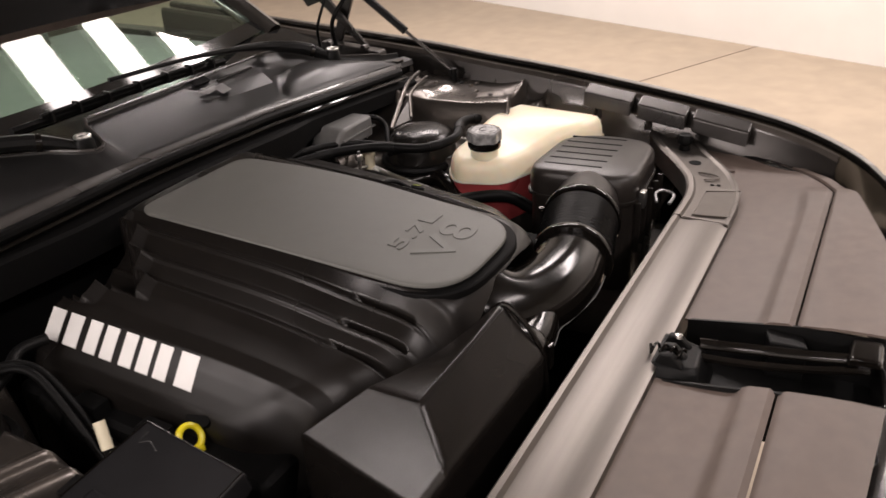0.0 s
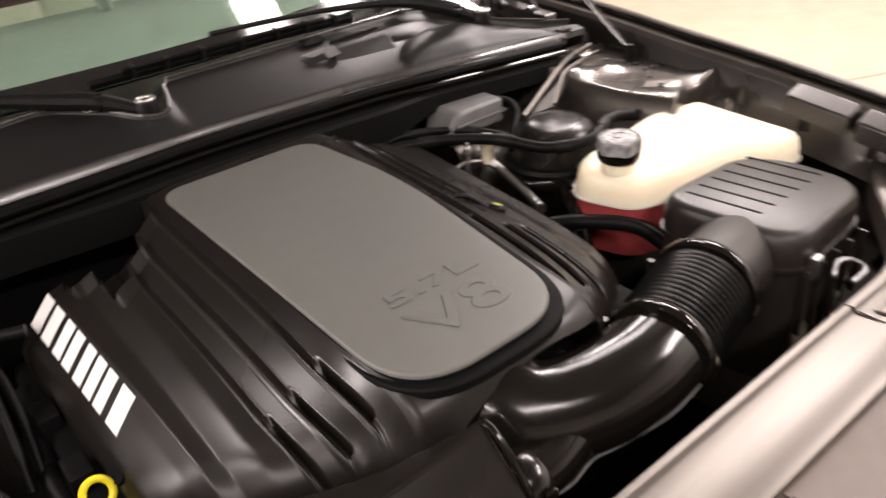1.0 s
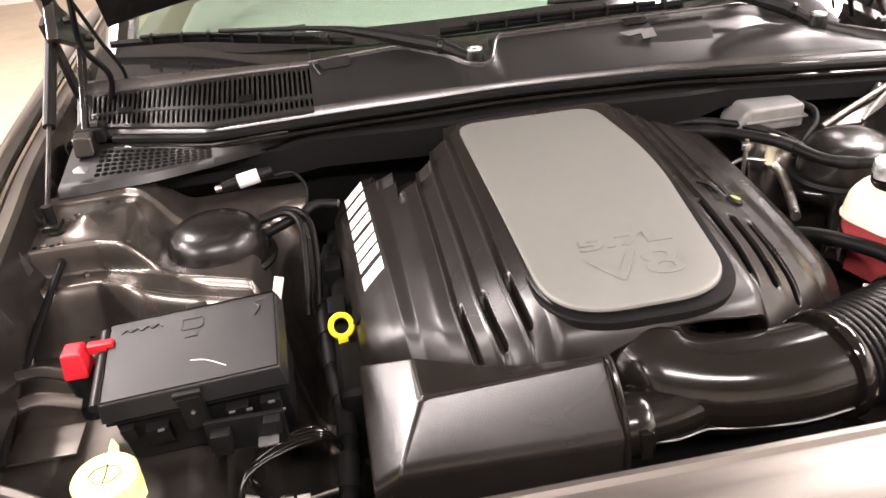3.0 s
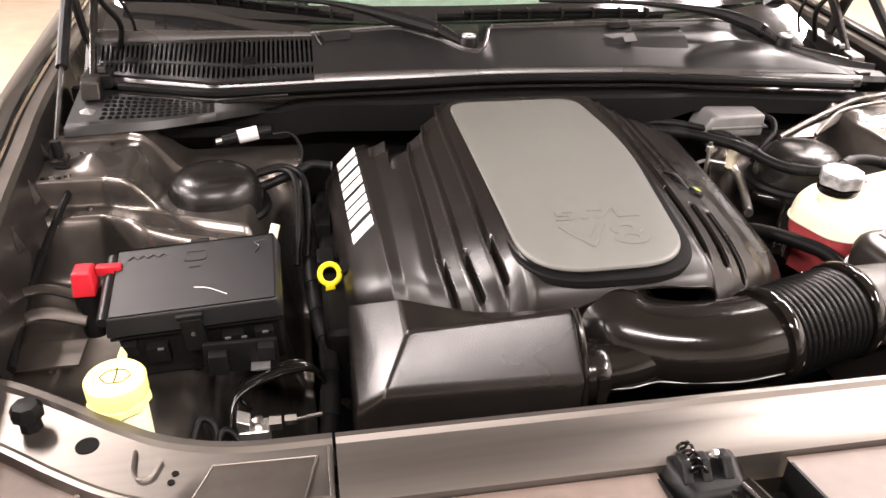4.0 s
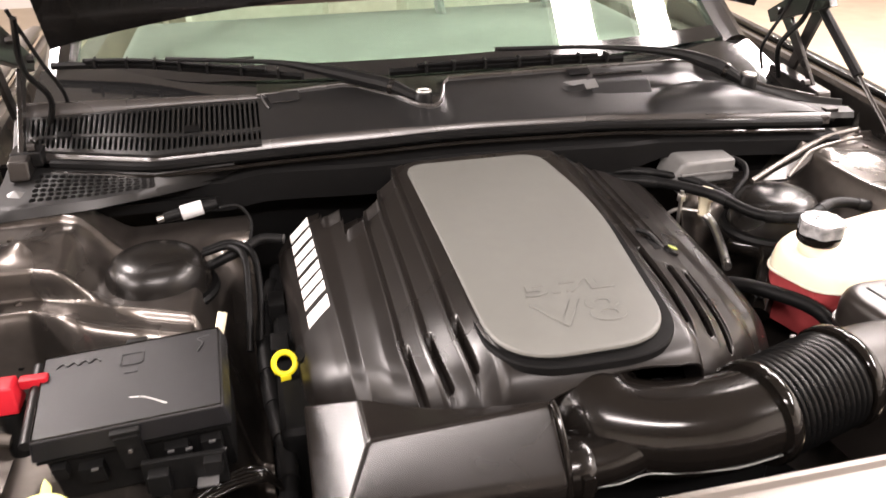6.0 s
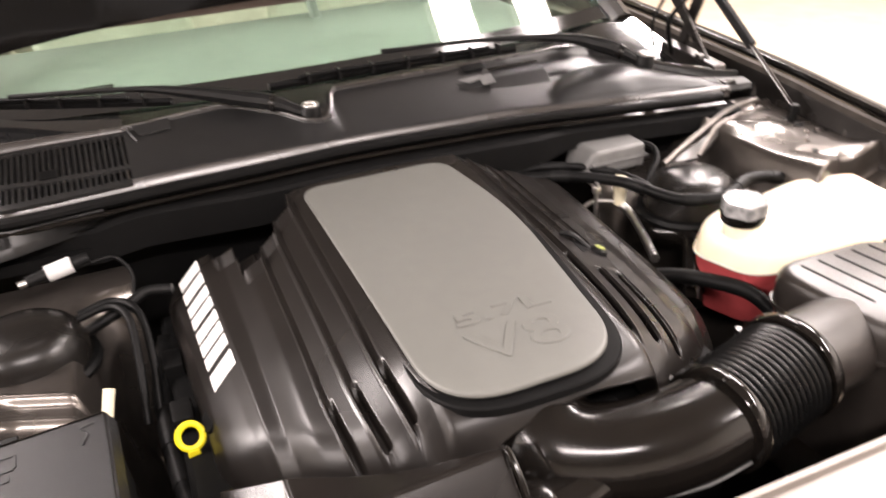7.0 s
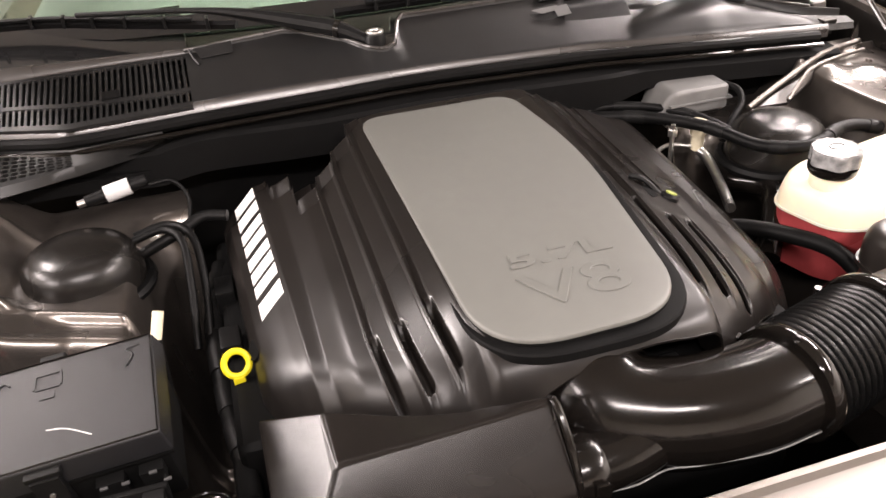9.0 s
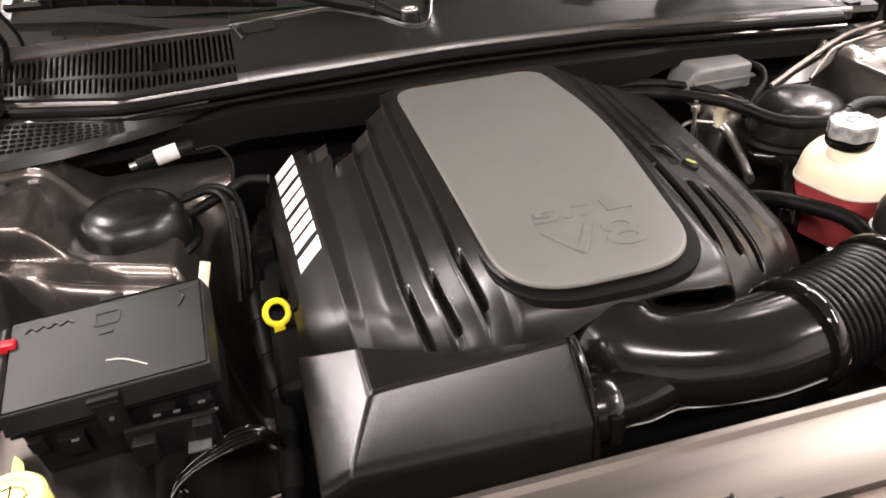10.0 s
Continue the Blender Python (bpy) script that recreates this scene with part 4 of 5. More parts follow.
def raised_text(body, size, x, y, wide, th):
    cu = bpy.data.curves.new("text", "FONT")
    cu.body, cu.size, cu.extrude, cu.align_x, cu.bevel_depth = body, size, 0.0012, "CENTER", 0.0007
    ob = new("text", cu)
    me = bpy.data.meshes.new_from_object(ob.evaluated_get(bpy.context.evaluated_depsgraph_get()))
    bpy.data.objects.remove(ob)
    me.materials.append(PAD)
    o = new("raised_lettering", me)
    o.matrix_basis = pose(x, y, pad_z(y) + 0.0010, 2.3, 0, 0) @ Matrix.Diagonal((wide, 1, 1, 1))
    o.parent = th
    o["label"] = "lettering raised in the pad's own grey"


def engine_cover():
    th = tagged(empty("engine_cover", pose(0, 0, 0)), "satin black plastic engine cover with a grey top pad and ribs", "engine cover")
    fine = list(np.arange(0.142, 0.248, 0.0009))
    half = list(np.linspace(0, 0.140, 20)) + fine + list(np.linspace(0.249, 0.404, 76))
    us = [-v for v in half[:0:-1]] + half
    steps = list(np.linspace(0, 0.45, 150)) + list(np.linspace(0.45, 1, 170))[1:]
    rows = []
    for f in steps:
        row = []
        for u in us:
            x = u
            for k in range(4):
                y0, y1 = cover_edge(x), cover_rear(x) + 0.004
                y = y0 + (y1 - y0) * f
                x = math.copysign(abs(u) - cover_shift(abs(u), y, u), u)
            row.append((x, y, cover_height(x, y)))
        rows.append(row)
    part("shell", grid(rows), COVER, th, smooth=180)
    rim = [(x, cover_edge(x)) for x in np.linspace(-0.385, 0.37, 90)]
    skirt = [[(x, y, cover_height(x, y) + 0.0005), (x, y + 0.0015, cover_height(x, y) - 0.004), (x, y + 0.014, cover_height(x, y) - 0.010), (x, y + 0.05, cover_height(x, y) - 0.02)] for x, y in rim]
    part("front_lip", thicken(grid(skirt), 0.002), COVER, th)
    out = rounded(PAD_OUTLINE, PAD_CORNERS, 10)
    mid = (sum(p[0] for p in out) / len(out), sum(p[1] for p in out) / len(out))
    pad = []
    for k, h in ((1.0, -0.0045), (1.0, -0.0015), (0.997, 0.0002), (0.990, 0.0012), (0.975, 0.0014), (0.85, 0.0014), (0.6, 0.0014), (0.3, 0.0014), (0.002, 0.0014)):
        ring = [(mid[0] + (x - mid[0]) * k, mid[1] + (y - mid[1]) * k) for x, y in out]
        pad.append([(x, y, pad_z(y, x) + h) for x, y in ring])
    part("top_pad", grid(pad, close_u=True, caps=True), PAD, th, "smooth grey soft-touch pad")
    # pad edge and channel get near-black colour in place of shade in the gap
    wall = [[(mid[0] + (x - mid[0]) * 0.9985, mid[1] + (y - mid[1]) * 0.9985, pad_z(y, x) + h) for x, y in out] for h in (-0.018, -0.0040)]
    part("pad_base", grid(wall, close_u=True), DARK, th, "edge under the pad, darkened for its shade")
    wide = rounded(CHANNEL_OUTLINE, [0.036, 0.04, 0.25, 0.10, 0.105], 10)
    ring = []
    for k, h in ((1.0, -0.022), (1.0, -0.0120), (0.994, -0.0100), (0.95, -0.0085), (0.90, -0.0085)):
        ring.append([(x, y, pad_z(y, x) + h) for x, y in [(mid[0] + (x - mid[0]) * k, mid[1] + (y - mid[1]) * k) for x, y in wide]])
    part("pad_surround", grid(ring, close_u=True), DARK, th, "channel round the pad, coloured near-black for its shade")
    for start, end, count in ((0.114, 0.046, 2), (0.032, -0.026, 2), (-0.040, -0.130, 3), (-0.146, -0.178, 1)):
        pitch = (end - start) / (count - 0.28)
        for k in range(count):
            letter_block(th, start + pitch * k, start + pitch * (k + 0.72), 0.004)
    raised_text("5.7L", 0.036, -0.004, -0.350, 2.1, th)
    raised_text("V8", 0.080, -0.006, -0.424, 1.4, th)
    # dark oval laid on the shell as the notch's shade
    part("dipstick_notch_shade", lathe([(0.0001, 0.001), (0.014, 0.001), (0.015, -0.006), (0.0001, -0.006)], 20, pose(-0.374, -0.205, cover_height(-0.374, -0.205) + 0.0015, 0, -42, 0) @ Matrix.Diagonal((0.8, 1.5, 1, 1))), DARK, th)
    # sender plug set into a hollow of the right-hand ribs
    at = pose(0.232, -0.196, 0.866, -4, 24, 0)
    cap = part("marked_plug", lathe([(0.0001, 0.010), (0.011, 0.0095), (0.014, 0.006), (0.0145, -0.012), (0.0001, -0.012)], 20, at), MATTE, th)
    part("plug_mark", lathe([(0.0001, 0.0116), (0.0085, 0.0112), (0.0085, 0.0095), (0.0001, 0.0095)], 9, at), GREENISH, cap, "yellow-green printed mark")
    part("plug_stem", tube([on_cover(0.190, -0.155, 0.004), on_cover(0.205, -0.170, 0.006), (0.222, -0.190, 0.872)], 0.0045, 8, 4), MATTE, th)
    # dark insert for the shade in the hollow beside the plug
    part("plug_recess_shade", hull([on_cover(0.196, -0.168, 0.0012), on_cover(0.212, -0.172, 0.0012), on_cover(0.196, -0.212, 0.0012), on_cover(0.214, -0.20, 0.0012), on_cover(0.205, -0.19, -0.012)], 0.0006), DARK, th)
    return th


def intake_box():
    th = tagged(empty("intake_resonator", pose(0, 0, 0)), "satin black plastic intake box with a bright sloped end", "intake box")
    cols = []
    n = 18
    for i in range(n + 1):
        t = i / n
        x = -0.312 + 0.216 * t
        rim_z = 0.872 + 0.013 * t - 0.014 * math.sin(math.pi * t) ** 1.3
        rim_y = -0.4495 - 0.072 * t
        rid_y, rid_z = -0.5295 - 0.006 * t, 0.873 + 0.015 * t
        bot_y, bot_z = -0.572 - 0.012 * t, 0.825 + 0.005 * t
        xb = -0.3425 + 0.2515 * t
        cols.append([(x, rim_y + 0.03, 0.66), (x, rim_y + 0.004, rim_z - 0.01), (x, rim_y, rim_z), (x, rid_y + 0.004, rid_z), (x, rid_y, rid_z - 0.003),
                     (xb, bot_y, bot_z), (xb - 0.006 * (1 - t), bot_y - 0.009, bot_z - 0.016), (xb - 0.006 * (1 - t), bot_y - 0.010, 0.62)])
    bm = grid(cols)
    bm.verts.ensure_lookup_table()
    first = [bm.verts[k] for k in range(8)]
    last = [bm.verts[8 * n + k] for k in range(8)]
    bm.faces.new(last)
    a0 = bm.verts.new((-0.379, -0.391, 0.829))
    a1 = bm.verts.new((-0.380, -0.547, 0.780))
    a4 = bm.verts.new((-0.381, -0.560, 0.767))
    a2 = bm.verts.new((-0.382, -0.563, 0.62))
    a3 = bm.verts.new((-0.382, -0.391, 0.62))
    bm.faces.new((a0, first[2], first[3], first[4], first[5], a1))
    bm.faces.new((a1, first[5], first[6], a4))
    bm.faces.new((a4, first[6], first[7], a2))
    bm.faces.new((a0, a1, a4, a2, a3))
    bm.faces.new((a0, a3, first[0], first[1], first[2]))
    bm.faces.layers.int.new("flat")
    bmesh.ops.recalc_face_normals(bm, faces=bm.faces)
    sharp = [e for e in bm.edges if len(e.link_faces) == 2 and e.calc_face_angle(0) > radians(22)]
    bmesh.ops.bevel(bm, geom=sharp, offset=0.005, segments=3, profile=0.5, affect="EDGES", clamp_overlap=True)
    part("body", bm, INTAKE, th, smooth=60)
    part("end_rib", tube([(-0.095, -0.515, 0.872), (-0.093, -0.538, 0.886), (-0.089, -0.584, 0.828), (-0.089, -0.600, 0.72)], 0.004, 8, 4), GLOSSY, th)
    part("outlet_collar", lathe([(0.0001, -0.02), (0.036, -0.02), (0.04, -0.012), (0.04, 0.012), (0.036, 0.02), (0.0001, 0.02)], 28, along((-0.072, -0.550, 0.797), (0.2, -0.550, 0.797))), GLOSSY, th)
    part("outlet_clip", box(-0.066, -0.591, 0.800, 0.014, 0.006, 0.04, 0.002), GLOSSY, th)


ELBOW = [(0.008, -0.350, 0.838), (-0.014, -0.430, 0.826), (-0.002, -0.490, 0.811), (0.055, -0.519, 0.806), (0.13, -0.528, 0.806), (0.197, -0.522, 0.807)]
HOSE_A, HOSE_B = Vector((0.195, -0.522, 0.808)), Vector((0.335, -0.488, 0.815))


def intake_elbow():
    th = tagged(empty("intake_elbow", pose(0, 0, 0)), "glossy black curved air intake tube", "intake tube")
    part("pipe", tube(ELBOW, lambda t: 0.074 - 0.012 * smooth01(0.15, 0.55, t), 40, 8), GLOSSY, th)
    seam = [(x, y - 0.0605, z - 0.018) for x, y, z in ELBOW[3:]]
    part("mould_seam", tube([(-0.055, -0.579, 0.790), (-0.02, -0.580, 0.789), (0.018, -0.572, 0.788)] + seam, 0.0011, 6, 3), LABELGREY, th, "thin bright mould seam")
    part("side_port", tube([(-0.078, -0.548, 0.800), (-0.03, -0.548, 0.800), (0.02, -0.535, 0.803), (0.06, -0.520, 0.806)], lambda t: 0.033 + 0.004 * smooth01(0.3, 1.0, t), 28, 6), GLOSSY, th)
    part("port_ridge", tube([(0.018, -0.568, 0.797), (0.026, -0.560, 0.818), (0.022, -0.540, 0.836), (0.0, -0.520, 0.842)], 0.003, 8, 5), GLOSSY, th)


def clamp(centre, direction, r, label):
    th = tagged(empty("hose_clamp", along(centre, Vector(centre) + Vector(direction))), label, "hose clamp", "intake hose clamps")
    part("band", lathe([(r - 0.004, -0.009), (r + 0.002, -0.009), (r + 0.004, -0.005), (r + 0.004, 0.005), (r + 0.002, 0.009), (r - 0.004, 0.009)], 48), GLOSSY, th)
    part("screw", tube([(r + 0.006, -0.02, 0), (r + 0.006, 0.02, 0)], 0.005, 10, 1), FLANGE, th, "small dark clamp screw")


def intake_hose():
    th = tagged(empty("intake_hose", along(HOSE_A, HOSE_B)), "ribbed black rubber air intake hose", "intake hose")
    L = (HOSE_B - HOSE_A).length
    prof, n = [(0.0001, 0.0), (0.060, 0.0)], 12
    for k in range(n):
        z0 = 0.012 + (L - 0.024) * k / n
        w = (L - 0.024) / n
        prof += [(0.0605, z0 + 0.1 * w), (0.067, z0 + 0.3 * w), (0.069, z0 + 0.5 * w), (0.067, z0 + 0.7 * w), (0.0605, z0 + 0.9 * w)]
    prof += [(0.060, L), (0.0001, L)]
    part("bellows", lathe(prof, 48), HOSE, th)
    for z in (-0.004, L - 0.012):
        part("cuff", lathe([(0.058, z), (0.064, z), (0.064, z + 0.016), (0.058, z + 0.016)], 40), HOSE, th)
    d = HOSE_B - HOSE_A
    clamp(HOSE_A, d, 0.067, "gloss black band clamp on the intake hose")
    clamp(HOSE_B, d, 0.069, "gloss black band clamp with a steel screw")


def air_box():
    th = tagged(empty("air_filter_box", pose(0, 0, 0)), "black plastic air filter box with a slotted lid", "air box")
    lid = rounded([(0.435, -0.322), (0.645, -0.330), (0.690, -0.40), (0.688, -0.535), (0.455, -0.552)], 0.06, 8)
    part("body", prism([(0.56 + (x - 0.56) * 0.97, -0.44 + (y + 0.44) * 0.97) for x, y in lid], 0.60, 0.806, 0.004), AIRBOX, th)
    bm = bmesh.new()
    rings = [[bm.verts.new((0.565 + (x - 0.565) * k, -0.44 + (y + 0.44) * k, z)) for x, y in lid] for k, z in
             ((1.0, 0.80), (1.0, 0.826), (0.990, 0.838), (0.965, 0.847), (0.925, 0.8525), (0.86, 0.855))]
    for r0, r1 in zip(rings, rings[1:]):
        for i in range(len(lid)):
            bm.faces.new((r0[i], r0[(i + 1) % len(lid)], r1[(i + 1) % len(lid)], r1[i]))
    bm.faces.new(rings[-1])
    bm.faces.new(rings[0][::-1])
    part("lid", bm, AIRBOX, th, smooth=50)
    part("lid_flange", prism([(0.56 + (x - 0.56) * 1.025, -0.44 + (y + 0.44) * 1.03) for x, y in lid], 0.796, 0.802), AIRBOX, th)
    part("outlet", tube([(0.33, -0.489, 0.8145), (0.39, -0.474, 0.808), (0.45, -0.458, 0.796), (0.50, -0.445, 0.78)], lambda t: 0.060 + 0.004 * t, 36, 4), AIRBOX, th)
    # near-black inserts give the lid's slots their shade
    for k in range(6):
        x = 0.482 + 0.033 * k
        part("lid_slot_shade", hull([(x + a + b, y, z) for a in (-0.0025, 0.0025) for b, y, z in ((0, -0.352, 0.8558), (0.014, -0.470, 0.8558), (0, -0.352, 0.850), (0.014, -0.470, 0.850))], 0.001), DARK, th)
    for k in range(5):
        part("side_rib", box(0.49 + 0.04 * k, -0.551, 0.74, 0.006, 0.012, 0.11, 0.002), AIRBOX, th)
    part("lid_clip", box(0.50, -0.556, 0.80, 0.02, 0.012, 0.035, 0.003), STEEL, th, "small steel lid clip")


def coolant_tank():
    th = tagged(empty("coolant_reservoir", pose(0, 0, 0)), "cream translucent coolant reservoir with a black cap", "coolant tank")
    out = rounded([(0.444, -0.160), (0.505, -0.112), (0.60, -0.110), (0.70, -0.128), (0.795, -0.155), (0.775, -0.385), (0.70, -0.375), (0.64, -0.325), (0.56, -0.290), (0.475, -0.262)],
                  [0.03, 0.03, 0.05, 0.05, 0.025, 0.025, 0.05, 0.05, 0.06, 0.03], 6)

    def top(x):
        return 0.842 + 0.028 * smooth01(0.56, 0.70, x)
    bm = bmesh.new()
    c = Vector((0.62, -0.235))
    rings = []
    for inset, drop, low in ((0.0, 0.048, False), (0.002, 0.030, False), (0.006, 0.014, False), (0.014, 0.004, False), (0.026, 0.0, False)):
        ring = []
        k = len(out)
        for i in range(k):
            p, a, b = Vector(out[i]), Vector(out[i - 1]), Vector(out[(i + 1) % k])
            d = (b - a).normalized() if (b - a).length else Vector((1, 0))
            n = Vector((d.y, -d.x)) * inset
            if (p + n - c).length > (p - n - c).length and inset:
                n = -n
            q = p + n
            ring.append(bm.verts.new((q.x, q.y, top(q.x) - drop)))
        rings.append(ring)
    for r0, r1 in zip(rings, rings[1:]):
        for i in range(len(out)):
            bm.faces.new((r0[i], r0[(i + 1) % len(out)], r1[(i + 1) % len(out)], r1[i]))
    bm.faces.new(rings[-1])
    bm.faces.new(rings[0][::-1])
    bmesh.ops.triangulate(bm, faces=[f for f in bm.faces if len(f.verts) > 4])
    part("upper_body", bm, TANK, th, smooth=45)
    seam = [(0.62 + (x - 0.62) * 1.012, -0.235 + (y + 0.235) * 1.02) for x, y in out]
    bm = prism(seam, 0.0, 0.004)
    for v in bm.verts:
        v.co.z += top(v.co.x) - 0.052
    part("seam", bm, TANK, th)
    bm = prism([(0.62 + (x - 0.62) * 0.985, -0.235 + (y + 0.235) * 0.98) for x, y in out], 0.0, 1.0)
    for v in bm.verts:
        v.co.z = 0.70 if v.co.z < 0.5 else top(v.co.x) - 0.05
    part("lower_body", bm, PINK, th, "lower half filled with pink coolant")
    part("neck", lathe([(0.0001, 0.0), (0.03, 0.0), (0.03, 0.03), (0.0001, 0.03)], 28, pose(0.502, -0.205, 0.838)), TANK, th)
    cap = part("cap", lathe([(0.0001, 0.002), (0.034, 0.002), (0.036, 0.006), (0.036, 0.014), (0.0001, 0.014)], 32, pose(0.502, -0.205, 0.858)), GLOSSY, th, "gloss black pressure cap")
    pts = []
    for i in range(48):
        a = 2 * math.pi * i / 48
        r = 0.0355 + 0.0022 * math.cos(6 * a)
        pts.append((0.502 + r * math.cos(a), -0.205 + r * math.sin(a)))
    part("cap_grip", prism(pts, 0.876, 0.899, 0.006, 3), CAPGRIP, cap, "scuffed pale grip ring")
    part("cap_top", lathe([(0.0001, 0.0010), (0.026, 0.0008), (0.0285, -0.001), (0.0001, -0.001)], 32, pose(0.502, -0.205, 0.8993)), CAPTOP, cap, "pale grey cap top, lightened for its white reflection")
    part("cap_symbol", tube([(0.502 + 0.012 * math.cos(a), -0.205 + 0.009 * math.sin(a), 0.9004) for a in [k * math.pi / 6 for k in range(9)]], 0.0009, 6, 2), MATTE, cap)
    part("filler_mark", lathe([(0.0001, 0.004), (0.009, 0.004), (0.012, 0.0), (0.0001, 0.0)], 16, pose(0.585, -0.155, 0.851)), RED, th, "small red marker plug")


def fuse_box():
    m = pose(-0.592, -0.329, 0.859, 10.5, -3.0, 1.0)
    th = tagged(empty("fuse_box", m), "black plastic fuse box with a scratched lid", "fuse box")
    part("body", box(0, 0, -0.085, 0.222, 0.130, 0.09, 0.006), MATTE, th)
    part("body_ledge", box(0, -0.002, -0.040, 0.236, 0.140, 0.006, 0.002), MATTE, th)
    lid = part("lid", hull([(sx * 0.120, sy * 0.077, -0.032) for sx in (-1, 1) for sy in (-1, 1)] + [(sx * 0.114, sy * 0.071, 0.0) for sx in (-1, 1) for sy in (-1, 1)], 0.004), LID, th)
    edge = [(-0.112, -0.069, 0.0005), (0.112, -0.069, 0.0005), (0.112, 0.069, 0.0005), (-0.112, 0.069, 0.0005), (-0.112, -0.069, 0.0005)]
    part("lid_bead", tube(edge, 0.0011, 6, 0), GLOSSY, lid)
    part("side_roll", tube([(-0.121, -0.066, -0.010), (-0.121, 0.066, -0.010)], 0.008, 12, 1), GRAIN, lid)
    part("front_latch", box(-0.005, -0.078, -0.040, 0.030, 0.012, 0.060, 0.003), MATTE, th)
    part("latch_bar", box(-0.005, -0.076, -0.008, 0.036, 0.010, 0.008, 0.002), MATTE, th)
    part("latch_rivet", lathe([(0.0001, 0.002), (0.003, 0.002), (0.003, 0.0), (0.0001, 0.0)], 10, pose(-0.005, -0.084, -0.035, 90, 0, 0)), STEEL, th)
    part("rear_latch", box(0.005, 0.073, -0.006, 0.028, 0.008, 0.016, 0.002), MATTE, th)
    for x, w, z, h in ((0.045, 0.03, -0.072, 0.034), (0.088, 0.026, -0.066, 0.022), (-0.06, 0.03, -0.075, 0.03), (-0.095, 0.018, -0.06, 0.02)):
        part("socket", box(x, -0.070, z, w, 0.016, h, 0.002), MATTE, th)
    for x, z in ((0.038, -0.058), (0.06, -0.060), (0.09, -0.055), (-0.055, -0.062), (0.10, -0.075)):
        part("socket_pin", box(x, -0.079, z, 0.008, 0.003, 0.0025), LABELGREY, th)
    part("lid_scratch", tube([(0.0, -0.028, 0.0003), (0.02, -0.033, 0.0003), (0.046, -0.050, 0.0003)], 0.0005, 6, 4), WHITE, lid, "pale curved scratch")
    # moulded symbols
    for x, y, w, d in ((0.0, 0.050, 0.030, 0.003), (-0.014, 0.040, 0.003, 0.018), (0.014, 0.040, 0.003, 0.018), (0.0, 0.030, 0.026, 0.003), (0.0, 0.018, 0.016, 0.007)):
        part("moulded_mark", box(x, y, 0.0006, w, d, 0.001), LID, lid)
    for k in range(4):
        part("moulded_mark", tube([(-0.095 + 0.014 * k, 0.046, 0.0004), (-0.088 + 0.014 * k, 0.052, 0.0004), (-0.082 + 0.014 * k, 0.046, 0.0004)], 0.0012, 6, 4), LID, lid)
    part("moulded_mark", tube([(0.085, 0.03, 0.0004), (0.092, 0.045, 0.0004), (0.085, 0.055, 0.0004), (0.10, 0.058, 0.0004)], 0.0012, 6, 4), LID, lid)


def red_terminal():
    th = tagged(empty("terminal_cover", pose(-0.746, -0.31, 0.86)), "red plastic jump terminal cover beside the fuse box", "terminal cover")
    part("cap", hull([(sx * 0.016, sy * 0.020, -0.028) for sx in (-1, 1) for sy in (-1, 1)] + [(sx * 0.013, sy * 0.015, 0.010) for sx in (-1, 1) for sy in (-1, 1)], 0.004), RED, th)
    part("arm", box(0.032, 0.012, -0.002, 0.035, 0.014, 0.014, 0.003), RED, th)
    part("post", lathe([(0.018, -0.10), (0.02, -0.03), (0.0001, -0.03)], 16), MATTE, th)


def washer_cap():
    th = tagged(empty("washer_bottle", pose(-0.666, -0.535, 0.0)), "pale washer filler neck with a yellow cap", "washer bottle")
    part("neck", lathe([(0.0001, 0.66), (0.030, 0.66), (0.031, 0.83), (0.0001, 0.83)], 32), NECK, th)
    part("cap", lathe([(0.0001, 0.848), (0.024, 0.848), (0.026, 0.851), (0.033, 0.851), (0.036, 0.847), (0.036, 0.825), (0.033, 0.818), (0.0001, 0.818)], 36), WASHER, th)
    icon = [(-0.018, 0.002), (-0.012, 0.012), (0.0, 0.0155), (0.012, 0.012), (0.018, 0.002), (0.009, -0.010), (0.0, -0.011), (-0.009, -0.010), (-0.018, 0.002)]
    part("moulded_icon", tube([(x, y, 0.8483) for x, y in icon], 0.0008, 6, 0), MATTE, th, "dark moulded screen-wash symbol")
    part("moulded_icon", tube([(0.0, -0.011, 0.8483), (0.001, 0.004, 0.8483), (0.0, 0.018, 0.8483)], 0.0008, 6, 2), MATTE, th)
    part("skirt", lathe([(0.034, 0.822), (0.0375, 0.820), (0.0375, 0.812), (0.033, 0.806), (0.030, 0.806)], 9), WASHER, th)
    part("tab", hull([(-0.008, 0.032, 0.835), (0.008, 0.032, 0.835), (-0.006, 0.050, 0.845), (0.006, 0.050, 0.845), (0, 0.053, 0.856), (0, 0.032, 0.850)], 0.002), WASHER, th)


def oil_dipstick():
    th = tagged(empty("oil_dipstick", pose(-0.400, -0.215, 0.77)), "yellow ring handle of the oil dipstick", "dipstick")
    ring = tube([(0.0160 * math.cos(a), 0.010 * math.sin(a), 0.0130 * math.sin(a)) for a in [k * math.pi / 12 for k in range(25)]], 0.0046, 10, 2)
    part("ring", ring, YELLOW, th)
    part("stem", box(0, -0.012, -0.019, 0.016, 0.008, 0.014, 0.003), YELLOW, th)
    part("tube", tube([(0, -0.012, -0.024), (0.005, 0.01, -0.15), (0.02, 0.02, -0.3)], 0.006, 8, 4), MATTE, th)


